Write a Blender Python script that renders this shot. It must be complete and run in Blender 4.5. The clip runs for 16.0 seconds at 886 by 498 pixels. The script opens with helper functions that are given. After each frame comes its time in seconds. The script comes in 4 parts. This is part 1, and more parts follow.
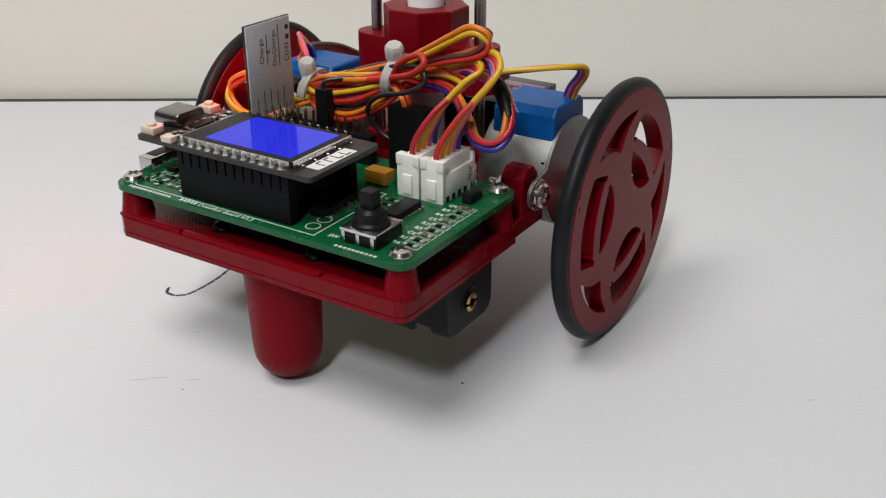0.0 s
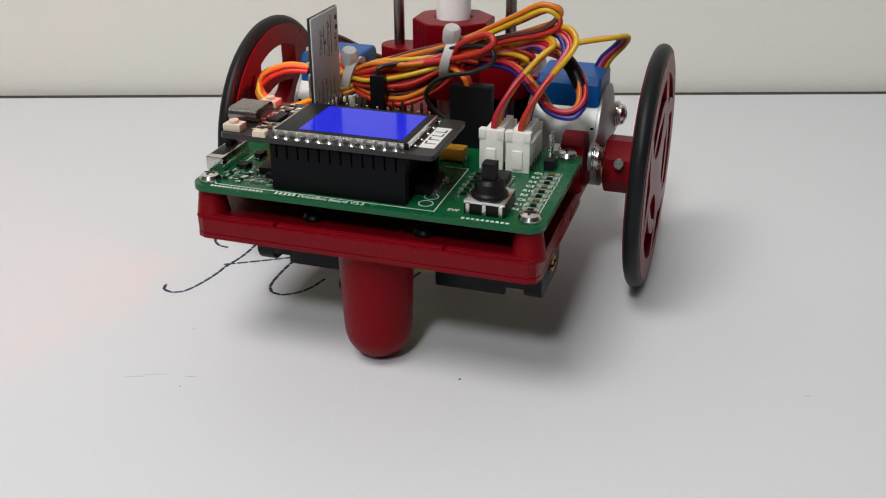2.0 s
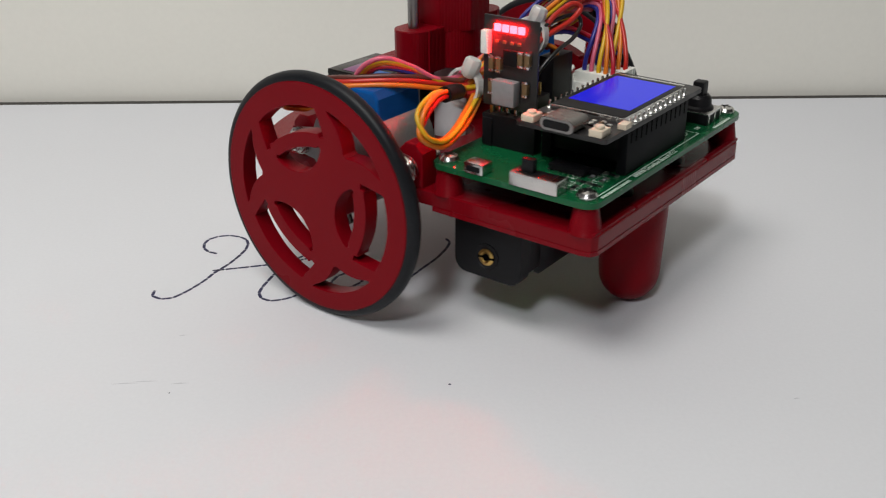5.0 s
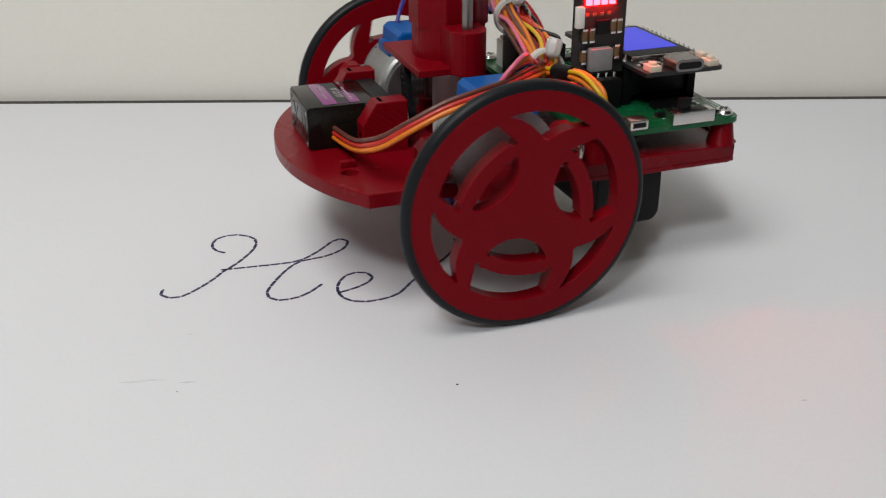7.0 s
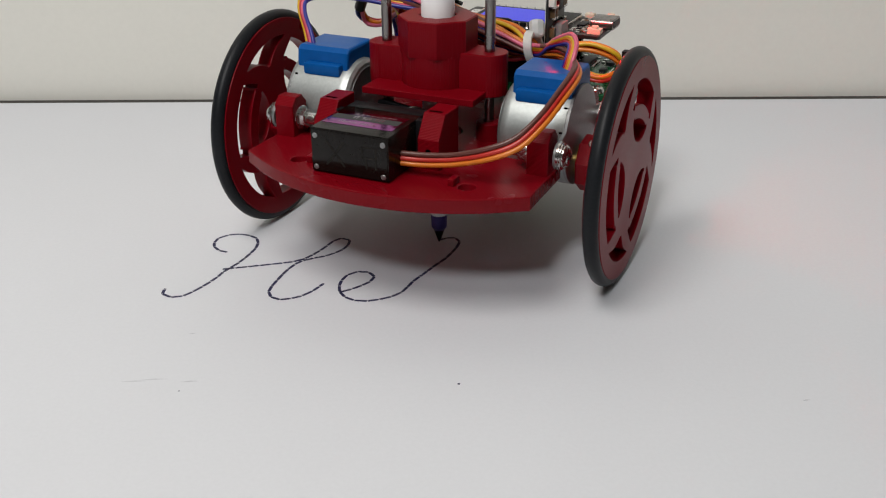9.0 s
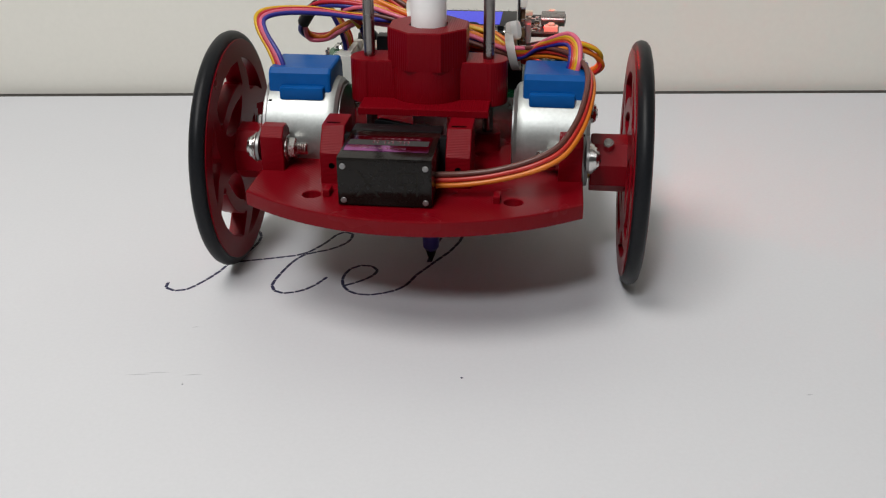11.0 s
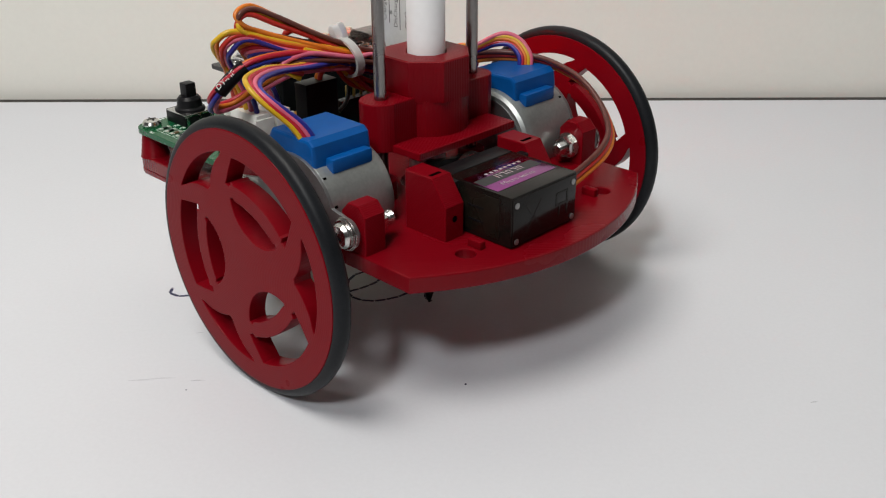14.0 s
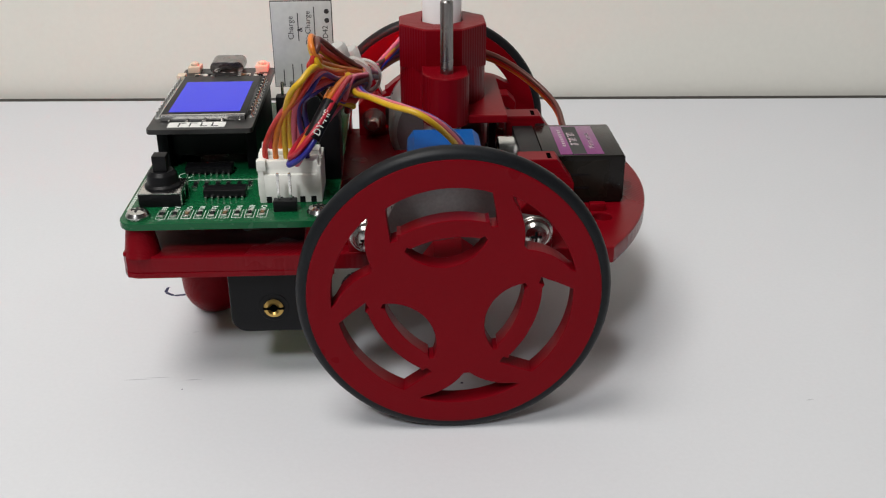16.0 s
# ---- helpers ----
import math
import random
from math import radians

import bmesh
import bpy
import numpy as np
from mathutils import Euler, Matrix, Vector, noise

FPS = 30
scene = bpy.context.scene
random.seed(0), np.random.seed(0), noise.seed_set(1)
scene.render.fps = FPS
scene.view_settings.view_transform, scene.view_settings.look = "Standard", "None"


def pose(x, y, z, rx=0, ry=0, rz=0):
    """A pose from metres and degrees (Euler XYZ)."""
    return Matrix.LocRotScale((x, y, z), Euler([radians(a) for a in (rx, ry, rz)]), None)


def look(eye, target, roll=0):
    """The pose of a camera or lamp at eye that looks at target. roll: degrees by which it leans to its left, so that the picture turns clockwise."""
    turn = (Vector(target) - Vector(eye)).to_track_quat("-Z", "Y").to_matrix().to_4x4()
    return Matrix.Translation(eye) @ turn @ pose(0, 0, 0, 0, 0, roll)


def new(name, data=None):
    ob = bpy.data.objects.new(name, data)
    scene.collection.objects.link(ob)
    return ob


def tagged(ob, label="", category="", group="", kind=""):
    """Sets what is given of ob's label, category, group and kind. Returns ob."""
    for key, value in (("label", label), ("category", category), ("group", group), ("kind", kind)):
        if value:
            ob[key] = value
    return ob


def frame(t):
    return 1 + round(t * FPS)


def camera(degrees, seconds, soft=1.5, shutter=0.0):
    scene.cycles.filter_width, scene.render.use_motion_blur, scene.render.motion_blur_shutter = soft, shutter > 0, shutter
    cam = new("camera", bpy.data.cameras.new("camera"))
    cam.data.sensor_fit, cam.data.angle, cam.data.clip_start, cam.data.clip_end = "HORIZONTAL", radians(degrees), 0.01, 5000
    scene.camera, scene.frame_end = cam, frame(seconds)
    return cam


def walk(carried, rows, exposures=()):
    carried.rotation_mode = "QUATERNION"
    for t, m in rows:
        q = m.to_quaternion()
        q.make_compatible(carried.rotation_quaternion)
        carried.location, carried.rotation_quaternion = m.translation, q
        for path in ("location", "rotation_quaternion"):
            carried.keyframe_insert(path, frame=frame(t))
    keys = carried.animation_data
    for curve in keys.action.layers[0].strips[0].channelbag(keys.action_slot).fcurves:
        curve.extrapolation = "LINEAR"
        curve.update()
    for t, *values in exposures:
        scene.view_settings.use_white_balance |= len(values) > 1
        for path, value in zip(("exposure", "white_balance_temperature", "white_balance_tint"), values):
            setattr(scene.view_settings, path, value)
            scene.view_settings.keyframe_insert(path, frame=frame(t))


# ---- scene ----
MM = 0.001

# ---------------------------------------------------------------- camera
EYE, TILT, ROLL = (0.0, 0.0, 0.13464), -25.898, -0.258
CAMERA_ROWS = [
    (0, 0.11, 0.01), (0.5, 0.01, -0), (1, -0.28, 0), (1.5, 0.13, 0.06), (2, -0.06, -0.2),
    (2.5, 0.45, 0.13), (3, -0.54, -0.09), (3.5, 0.43, 0.1), (4, 0.39, 0.02), (4.5, -0.46, -0.03),
    (4.7, -0.74, 0.06), (6.8, -0.4, 0.12), (7, -0.24, 0.09), (7.5, -0.34, 0.12), (8, 0.19, 0.03),
    (8.5, 0.03, 0.02), (9, -0.13, 0.06), (11.3, 0.18, -0.3), (11.5, 0.26, -0.22), (12, -0.07, 0.27),
    (12.5, 0.26, -0.22), (13, 0.06, -0.01), (13.5, 0.12, 0.01), (14, 0.33, 0.07), (14.5, 0.25, 0.04),
    (15, 0.06, -0.08), (15.5, -0.09, -0.04), (16, 0.07, 0),
]
ROBOT_ROWS = [
    (0, -4.6, 261, -32.6), (0.25, -3, 263.4, -31.4), (0.5, -1.4, 265.7, -29.9), (0.75, 0.2, 267.9, -29),
    (1, 1.6, 270.1, -26.5), (1.5, 3.5, 274, -25.6), (1.6, 3.5, 274.3, -25.2), (1.75, 3.5, 274.6, -21.8),
    (1.9, 3.4, 275, -18.6), (2, 3.5, 274.8, -18.2), (2.5, 6, 280.7, -18), (2.6, 6, 281, -16.2),
    (2.9, 5.8, 281.1, -2.4), (3, 5.8, 280.9, -0.7), (3.5, 5.5, 284.3, 0.1), (3.6, 5.4, 284.5, 0.7),
    (4, 4.9, 285, 14.4), (4.5, 5.9, 284.5, 33.2), (4.7, 6.3, 285.1, 40.9), (5.2, 5.6, 285.4, 58),
    (5.8, 4.8, 285.8, 72), (6.3, 4.1, 286.2, 84), (6.8, 3.4, 286.5, 101.2), (7, 3, 286.5, 109.4),
    (7.2, 3, 286.4, 117.2), (7.5, 3.4, 286.3, 118.2), (7.9, 0.8, 285.2, 118.8), (8, -0.3, 284.9, 122.2),
    (8.5, -0.8, 283.7, 142), (8.85, -0.4, 283.5, 154.7), (9, -0.5, 283.5, 155.3), (9.2, -0.4, 283.1, 155.4),
    (9.6, -0.6, 282.5, 156), (9.9, -0.8, 282, 164), (10.2, -0.9, 281.5, 173.2), (11.3, -5.7, 259.4, 173.8),
    (11.5, -6.6, 257.7, 174.7), (11.6, -6.2, 257.5, 174.7), (11.8, -5.7, 257.2, 181), (12, -5.5, 257.1, 181.6),
    (12.5, -6.4, 246.7, 182), (12.65, -6.3, 246.4, 182.8), (13, -5.8, 245.6, 195.6), (13.5, -5.5, 245.1, 214.8),
    (13.8, -5.4, 244.9, 225.5), (14, -5.3, 244.7, 225.9), (14.35, -4.3, 244.2, 226.2), (14.5, -3.9, 243.9, 230.8),
    (15, -2.9, 243.4, 250.4), (15.5, -3, 243.8, 269.7), (15.6, -2.2, 243.6, 271.9), (16, -0.3, 243.6, 272.4),
]
cam = camera(47.35, 16.0, soft=1.15, shutter=0.4)
walk(cam, [(t, pose(*EYE, 90 + TILT + tilt, 0, pan) @ pose(0, 0, 0, 0, 0, ROLL)) for t, pan, tilt in CAMERA_ROWS],
     exposures=[(0.0, 0.13), (2.0, 0.09), (4.5, 0.03), (9.0, 0.03), (12.0, 0.09), (14.5, 0.17), (16.0, 0.15)])

# ---------------------------------------------------------------- light
world = bpy.data.worlds.new("room_air")
scene.world = world
world.use_nodes = True
world.node_tree.nodes["Background"].inputs[0].default_value = (0.9, 0.95, 1.0, 1)
world.node_tree.nodes["Background"].inputs[1].default_value = 0.02


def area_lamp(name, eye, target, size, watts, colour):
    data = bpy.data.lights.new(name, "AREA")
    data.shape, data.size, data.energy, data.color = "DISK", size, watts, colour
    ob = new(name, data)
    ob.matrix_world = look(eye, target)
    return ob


area_lamp("desk_lamp", (-0.165, 0.055, 0.56), (-0.02, 0.225, 0), 0.28, 2.0, (1.0, 0.965, 0.92))
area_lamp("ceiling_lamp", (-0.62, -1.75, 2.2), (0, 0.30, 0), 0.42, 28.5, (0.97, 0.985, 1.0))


# ---------------------------------------------------------------- materials
def nodes_of(name):
    mat = bpy.data.materials.new(name)
    mat.use_nodes = True
    tree = mat.node_tree
    return mat, tree, tree.nodes["Principled BSDF"]


def node(tree, kind, **values):
    n = tree.nodes.new(kind)
    for key, value in values.items():
        n.inputs[key].default_value = value
    return n


def surface(name, colour, rough=0.5, metal=0.0, grain=600.0, vary=0.15, bump=0.1, stain=60.0, coat=0.0, bump_size=0.0002,
            emit=None, glow=0.0, spec=0.5, trans=0.0):
    """Base colour with a fine grain and a coarser stain, a little uneven gloss, and fine relief."""
    mat, tree, bsdf = nodes_of(name)
    link = tree.links.new
    where = node(tree, "ShaderNodeTexCoord")
    fine = node(tree, "ShaderNodeTexNoise", Scale=grain, Detail=4.0)
    wide = node(tree, "ShaderNodeTexNoise", Scale=stain, Detail=3.0)
    link(where.outputs["Object"], fine.inputs["Vector"])
    link(where.outputs["Object"], wide.inputs["Vector"])
    both = node(tree, "ShaderNodeMath")
    both.operation = "ADD"
    link(fine.outputs["Fac"], both.inputs[0])
    link(wide.outputs["Fac"], both.inputs[1])
    ramp = node(tree, "ShaderNodeMapRange")
    for key, value in (("From Min", 0.6), ("From Max", 1.4), ("To Min", 1 - vary), ("To Max", 1 + vary)):
        ramp.inputs[key].default_value = value
    link(both.outputs[0], ramp.inputs["Value"])
    mix = node(tree, "ShaderNodeVectorMath")
    mix.operation = "SCALE"
    mix.inputs[0].default_value = colour
    link(ramp.outputs[0], mix.inputs["Scale"])
    link(mix.outputs[0], bsdf.inputs["Base Color"])
    gloss = node(tree, "ShaderNodeMapRange")
    for key, value in (("To Min", max(rough - 0.08, 0.02)), ("To Max", min(rough + 0.10, 1))):
        gloss.inputs[key].default_value = value
    link(wide.outputs["Fac"], gloss.inputs["Value"])
    link(gloss.outputs[0], bsdf.inputs["Roughness"])
    if bump:
        relief = node(tree, "ShaderNodeBump", Strength=bump, Distance=bump_size)
        link(fine.outputs["Fac"], relief.inputs["Height"])
        link(relief.outputs[0], bsdf.inputs["Normal"])
    bsdf.inputs["Metallic"].default_value = metal
    bsdf.inputs["Coat Weight"].default_value = coat
    bsdf.inputs["Specular IOR Level"].default_value = spec
    bsdf.inputs["Transmission Weight"].default_value = trans
    if emit:
        bsdf.inputs["Emission Color"].default_value = (*emit, 1)
        bsdf.inputs["Emission Strength"].default_value = glow
    return mat


def printed_plastic(name, colour, step=0.00034, bands="Z", spec=0.09, rough=0.30):
    """Fused-filament plastic: fine horizontal layers, slightly uneven gloss."""
    mat = surface(name, colour, rough=rough, grain=900, vary=0.05, bump=0.0, stain=45, spec=spec)
    tree = mat.node_tree
    link = tree.links.new
    bsdf = tree.nodes["Principled BSDF"]
    where = node(tree, "ShaderNodeTexCoord")
    layers = node(tree, "ShaderNodeTexWave", Scale=0.314 / step, Distortion=0.05, Detail=2.0)
    if bands == "R":
        layers.wave_type, layers.rings_direction = "RINGS", "X"
        layers.inputs["Scale"].default_value = 0.314 / 0.0006
        layers.inputs["Distortion"].default_value = 0.25
    layers.bands_direction = {"Z": "Z", "X": "X", "R": "X", "D": "DIAGONAL"}[bands]
    layers.inputs["Detail Scale"].default_value = 3.0
    flat = node(tree, "ShaderNodeMapping")
    flat.inputs["Scale"].default_value = (1.0, 1.0, 0.0) if bands == "D" else (1.0, 1.0, 1.0)
    link(where.outputs["Object"], flat.inputs["Vector"])
    link(flat.outputs[0], layers.inputs["Vector"])
    crumbs = node(tree, "ShaderNodeTexNoise", Scale=700.0, Detail=3.0)
    stretch = node(tree, "ShaderNodeMapping")
    stretch.inputs["Scale"].default_value = (0.35, 0.35, 2.2) if bands == "Z" else (2.2, 0.5, 0.5)
    link(where.outputs["Object"], stretch.inputs["Vector"])
    link(stretch.outputs[0], crumbs.inputs["Vector"])
    height = node(tree, "ShaderNodeMath")
    height.operation = "MULTIPLY_ADD"
    height.inputs[1].default_value = 0.6
    link(crumbs.outputs["Fac"], height.inputs[0])
    link(layers.outputs["Fac"], height.inputs[2])
    relief = node(tree, "ShaderNodeBump", Strength={"Z": 0.45, "X": 0.6, "R": 0.11, "D": 0.28}[bands], Distance=0.00009)
    link(height.outputs[0], relief.inputs["Height"])
    link(relief.outputs[0], bsdf.inputs["Normal"])
    return mat


RED = printed_plastic("red_printed_plastic", (0.172, 0.0014, 0.0058))
RED_WHEEL = printed_plastic("red_printed_wheel_plastic", (0.172, 0.0014, 0.0058), bands="R")
RED_PLATE = printed_plastic("red_printed_plate_plastic", (0.165, 0.0014, 0.0056), step=0.0006, bands="D", spec=0.15, rough=0.25)
RED_SIDE = printed_plastic("red_printed_upright_plastic", (0.172, 0.0014, 0.0058), step=0.0006, bands="X")
RUBBER = surface("black_rubber", (0.010, 0.011, 0.013), rough=0.40, vary=0.3, bump=0.1, grain=1500, spec=0.16)
WHITE_TOP = surface("white_table", (0.67, 0.68, 0.71), rough=0.55, vary=0.025, bump=0.06, grain=900, stain=9)
WHITE_WALL = surface("white_wall", (0.76, 0.745, 0.685), rough=0.7, vary=0.02, bump=0.05, grain=500, stain=7)
# Kept dark so the unseen room bounces little light back.
ROOM = surface("room_paint", (0.12, 0.12, 0.12), rough=0.8, vary=0.05, stain=3)
FLOOR = surface("room_floor", (0.22, 0.16, 0.11), rough=0.5, vary=0.2, stain=4)
SEAM = surface("dark_seam", (0.05, 0.045, 0.04), rough=0.8)
PCB = surface("green_solder_mask", (0.004, 0.088, 0.030), rough=0.24, vary=0.07, stain=260, grain=1200, bump=0.08, spec=0.3)
BLACK_PCB = surface("black_solder_mask", (0.014, 0.0135, 0.0135), rough=0.38, vary=0.2, stain=300, bump=0.08)
BLACK = surface("black_plastic", (0.0065, 0.0065, 0.0075), rough=0.38, vary=0.2, bump=0.12, grain=1500, spec=0.17)
CHARCOAL = surface("charcoal_plastic", (0.0045, 0.005, 0.006), rough=0.5, vary=0.15, bump=0.1, grain=1500, spec=0.09)
# Near-black colour stands in for the shade inside slots and holes.
SLOT_SHADE = surface("slot_shade", (0.0015, 0.0015, 0.0015), rough=0.9, spec=0.0, bump=0.0)
SMOKE = surface("smoked_plastic", (0.008, 0.0065, 0.0055), rough=0.16, vary=0.3, bump=0.04, coat=0.0, spec=0.22)
MOULD = surface("brown_smoked_plastic", (0.0105, 0.0085, 0.0062), rough=0.25, vary=0.4, spec=0.2)
DULL_STEEL = surface("dull_steel", (0.30, 0.30, 0.30), rough=0.42, metal=0.9, vary=0.15, bump=0.1, grain=1400, stain=220)
STEEL = surface("zinc_plated_steel", (0.60, 0.59, 0.57), rough=0.22, metal=1.0, vary=0.12, bump=0.08, grain=1400, stain=220)
CAN = surface("galvanised_can", (0.41, 0.43, 0.42), rough=0.47, metal=0.85, vary=0.14, bump=0.12, grain=1100, stain=160)
ROD = surface("ground_steel_rod", (0.27, 0.255, 0.245), rough=0.27, metal=1.0, vary=0.1)
CHROME = surface("tinned_metal", (0.72, 0.71, 0.69), rough=0.24, metal=1.0, vary=0.1)
BRASS = surface("brass", (0.55, 0.36, 0.11), rough=0.3, metal=1.0, vary=0.15)
GOLD = surface("gold_pin", (0.62, 0.44, 0.16), rough=0.28, metal=1.0)
BLUE = surface("blue_plastic", (0.002, 0.080, 0.30), rough=0.34, vary=0.10, stain=200, bump=0.06, spec=0.16)
WHITE = surface("white_nylon", (0.80, 0.80, 0.75), rough=0.42, vary=0.06, stain=250, bump=0.05)
PEN_WHITE = surface("white_pen_plastic", (0.86, 0.86, 0.86), rough=0.30, vary=0.03, bump=0.0)
PEN_INK = surface("violet_pen_grip", (0.035, 0.022, 0.16), rough=0.35, vary=0.1)
TIE = surface("clear_nylon_tie", (0.82, 0.82, 0.80), rough=0.36, vary=0.05, trans=0.5)
CAN_END = surface("dull_can_end", (0.20, 0.20, 0.205), rough=0.36, metal=0.8, vary=0.12, bump=0.08)
SOLDER = surface("bright_solder", (0.88, 0.87, 0.84), rough=0.26, metal=1.0, vary=0.08)
GREY = surface("grey_ferrite", (0.22, 0.22, 0.225), rough=0.5, vary=0.15)
SILVER_BOARD = surface("grey_solder_mask", (0.56, 0.57, 0.55), rough=0.42, vary=0.06, stain=300)
SILK = surface("white_silkscreen", (0.62, 0.66, 0.62), rough=0.6, vary=0.05, bump=0.0)
DARK_PRINT = surface("dark_print", (0.03, 0.03, 0.03), rough=0.6, bump=0.0)
STICKER = surface("white_sticker", (0.72, 0.72, 0.70), rough=0.5, bump=0.0, vary=0.04)
PURPLE = surface("purple_foil_sticker", (0.34, 0.085, 0.31), rough=0.13, metal=1.0, vary=0.12, bump=0.0)
PALE = surface("pale_sticker_print", (0.75, 0.62, 0.72), rough=0.16, metal=0.9, bump=0.0)
TAN = surface("tan_capacitor", (0.15, 0.09, 0.04), rough=0.45, vary=0.12)
YELLOW_CAP = surface("yellow_tantalum", (0.48, 0.22, 0.02), rough=0.4, vary=0.1)
CREAM = surface("cream_button", (0.62, 0.54, 0.42), rough=0.5, vary=0.06)
GREEN_CELL = surface("green_cell_wrap", (0.24, 0.42, 0.13), rough=0.35, vary=0.08)
INK = surface("blue_black_ink", (0.010, 0.010, 0.055), rough=0.65, vary=0.5, grain=2500, bump=0.0)
PENCIL = surface("grey_smudge", (0.50, 0.51, 0.54), rough=0.6, vary=0.08, bump=0.0)
SCREEN = surface("lit_blue_screen", (0.004, 0.004, 0.02), rough=0.07, bump=0.0, spec=0.2, emit=(0.008, 0.017, 0.64), glow=0.95)
LED = surface("lit_red_led", (0.5, 0.02, 0.02), rough=0.3, bump=0.0, emit=(1.0, 0.0016, 0.0024), glow=330.0)
WIRE = {name: surface(name + "_wire", colour, rough=0.36, vary=0.10, bump=0.03, stain=150) for name, colour in (
    ("orange", (0.62, 0.165, 0.012)), ("yellow", (0.60, 0.36, 0.012)), ("red", (0.46, 0.022, 0.014)), ("brown", (0.105, 0.030, 0.022)),
    ("pink", (0.60, 0.115, 0.19)), ("blue", (0.022, 0.022, 0.22)), ("crimson", (0.40, 0.011, 0.028)), ("black", (0.012, 0.012, 0.012)))}


# ---------------------------------------------------------------- shapes, in millimetres
def merge(bm, other):
    me = bpy.data.meshes.new("piece")
    other.to_mesh(me)
    other.free()
    bm.from_mesh(me)
    bpy.data.meshes.remove(me)


def box(bm, x0, x1, y0, y1, z0, z1, bevel=0.25, turn=None):
    b = bmesh.new()
    bmesh.ops.create_cube(b, size=1)
    bmesh.ops.scale(b, vec=(x1 - x0, y1 - y0, z1 - z0), verts=b.verts)
    if bevel:
        bmesh.ops.bevel(b, geom=b.edges[:], offset=bevel, segments=2, affect="EDGES", profile=0.6)
    bmesh.ops.translate(b, vec=((x0 + x1) / 2, (y0 + y1) / 2, (z0 + z1) / 2), verts=b.verts)
    if turn:
        bmesh.ops.transform(b, matrix=turn, verts=b.verts)
    merge(bm, b)
    return bm


AXIS = {"x": Matrix.Rotation(radians(90), 4, "Y"), "y": Matrix.Rotation(radians(-90), 4, "X"), "z": Matrix.Identity(4)}


def lathe(bm, centre, axis, profile, n=32, phase=0.0):
    """A solid of revolution: profile is a list of (radius, height) along the axis."""
    b = bmesh.new()
    rings = []
    for r, h in profile:
        rings.append([b.verts.new((r * math.cos(phase + 2 * math.pi * k / n), r * math.sin(phase + 2 * math.pi * k / n), h)) for k in range(n)])
    for low, high in zip(rings, rings[1:]):
        for k in range(n):
            b.faces.new((low[k], low[(k + 1) % n], high[(k + 1) % n], high[k]))
    b.faces.new(rings[0][::-1])
    b.faces.new(rings[-1])
    bmesh.ops.recalc_face_normals(b, faces=b.faces)
    bmesh.ops.transform(b, matrix=Matrix.Translation(centre) @ AXIS[axis], verts=b.verts)
    merge(bm, b)
    return bm


def rod(bm, centre, axis, r, h0, h1, n=24, edge=0.2, phase=0.0):
    e = min(edge, r * 0.4, abs(h1 - h0) * 0.4)
    return lathe(bm, centre, axis, [(r - e, h0), (r, h0 + e), (r, h1 - e), (r - e, h1)], n, phase)


def smooth_path(points, steps=6, closed=False):
    """Catmull-Rom through the points."""
    pts = [Vector(p) for p in points]
    out, n = [], len(pts)
    for k in range(n if closed else n - 1):
        if closed:
            a, b, c, d = pts[k - 1], pts[k], pts[(k + 1) % n], pts[(k + 2) % n]
        else:
            a, b, c, d = pts[max(k - 1, 0)], pts[k], pts[k + 1], pts[min(k + 2, n - 1)]
        for s in range(steps):
            t = s / steps
            out.append(0.5 * (2 * b + (c - a) * t + (2 * a - 5 * b + 4 * c - d) * t * t + (3 * b - a - 3 * c + d) * t ** 3))
    if not closed:
        out.append(pts[-1])
    return out


def tube(bm, points, r, n=8, steps=6, smooth=True, closed=False):
    path = smooth_path(points, steps, closed) if smooth else [Vector(p) for p in points]
    rings, side, count = [], None, len(path)
    for k, p in enumerate(path):
        if closed:
            way = (path[(k + 1) % count] - path[k - 1]).normalized()
        else:
            way = (path[min(k + 1, count - 1)] - path[max(k - 1, 0)]).normalized()
        if side is None:
            side = way.orthogonal().normalized()
        side = (side - way * side.dot(way)).normalized()
        up = way.cross(side)
        rings.append([bm.verts.new(p + r * (math.cos(2 * math.pi * j / n) * side + math.sin(2 * math.pi * j / n) * up)) for j in range(n)])
    pairs = list(zip(rings, rings[1:])) + ([(rings[-1], rings[0])] if closed else [])
    for low, high in pairs:
        for j in range(n):
            bm.faces.new((low[j], low[(j + 1) % n], high[(j + 1) % n], high[j]))
    if not closed:
        bm.faces.new(rings[0][::-1])
        bm.faces.new(rings[-1])
    return bm


def slab(bm, outlines, z0, z1, bevel=0.25, turn=None):
    """A flat plate with holes: the outlines nest; every second one is a hole."""
    cu = bpy.data.curves.new("outline", "CURVE")
    cu.dimensions, cu.fill_mode = "2D", "BOTH"
    cu.extrude, cu.bevel_depth, cu.bevel_resolution, cu.offset = (z1 - z0) / 2 - bevel, bevel, 1, -bevel
    for line in outlines:
        sp = cu.splines.new("POLY")
        sp.points.add(len(line) - 1)
        for p, (x, y) in zip(sp.points, line):
            p.co = (x, y, 0, 1)
        sp.use_cyclic_u = True
    ob = bpy.data.objects.new("outline", cu)
    me = bpy.data.meshes.new_from_object(ob)
    b = bmesh.new()
    b.from_mesh(me)
    bpy.data.meshes.remove(me)
    bpy.data.objects.remove(ob)
    bpy.data.curves.remove(cu)
    bmesh.ops.remove_doubles(b, verts=b.verts, dist=0.0005)
    bmesh.ops.translate(b, vec=(0, 0, (z0 + z1) / 2), verts=b.verts)
    if turn:
        bmesh.ops.transform(b, matrix=turn, verts=b.verts)
    merge(bm, b)
    return bm


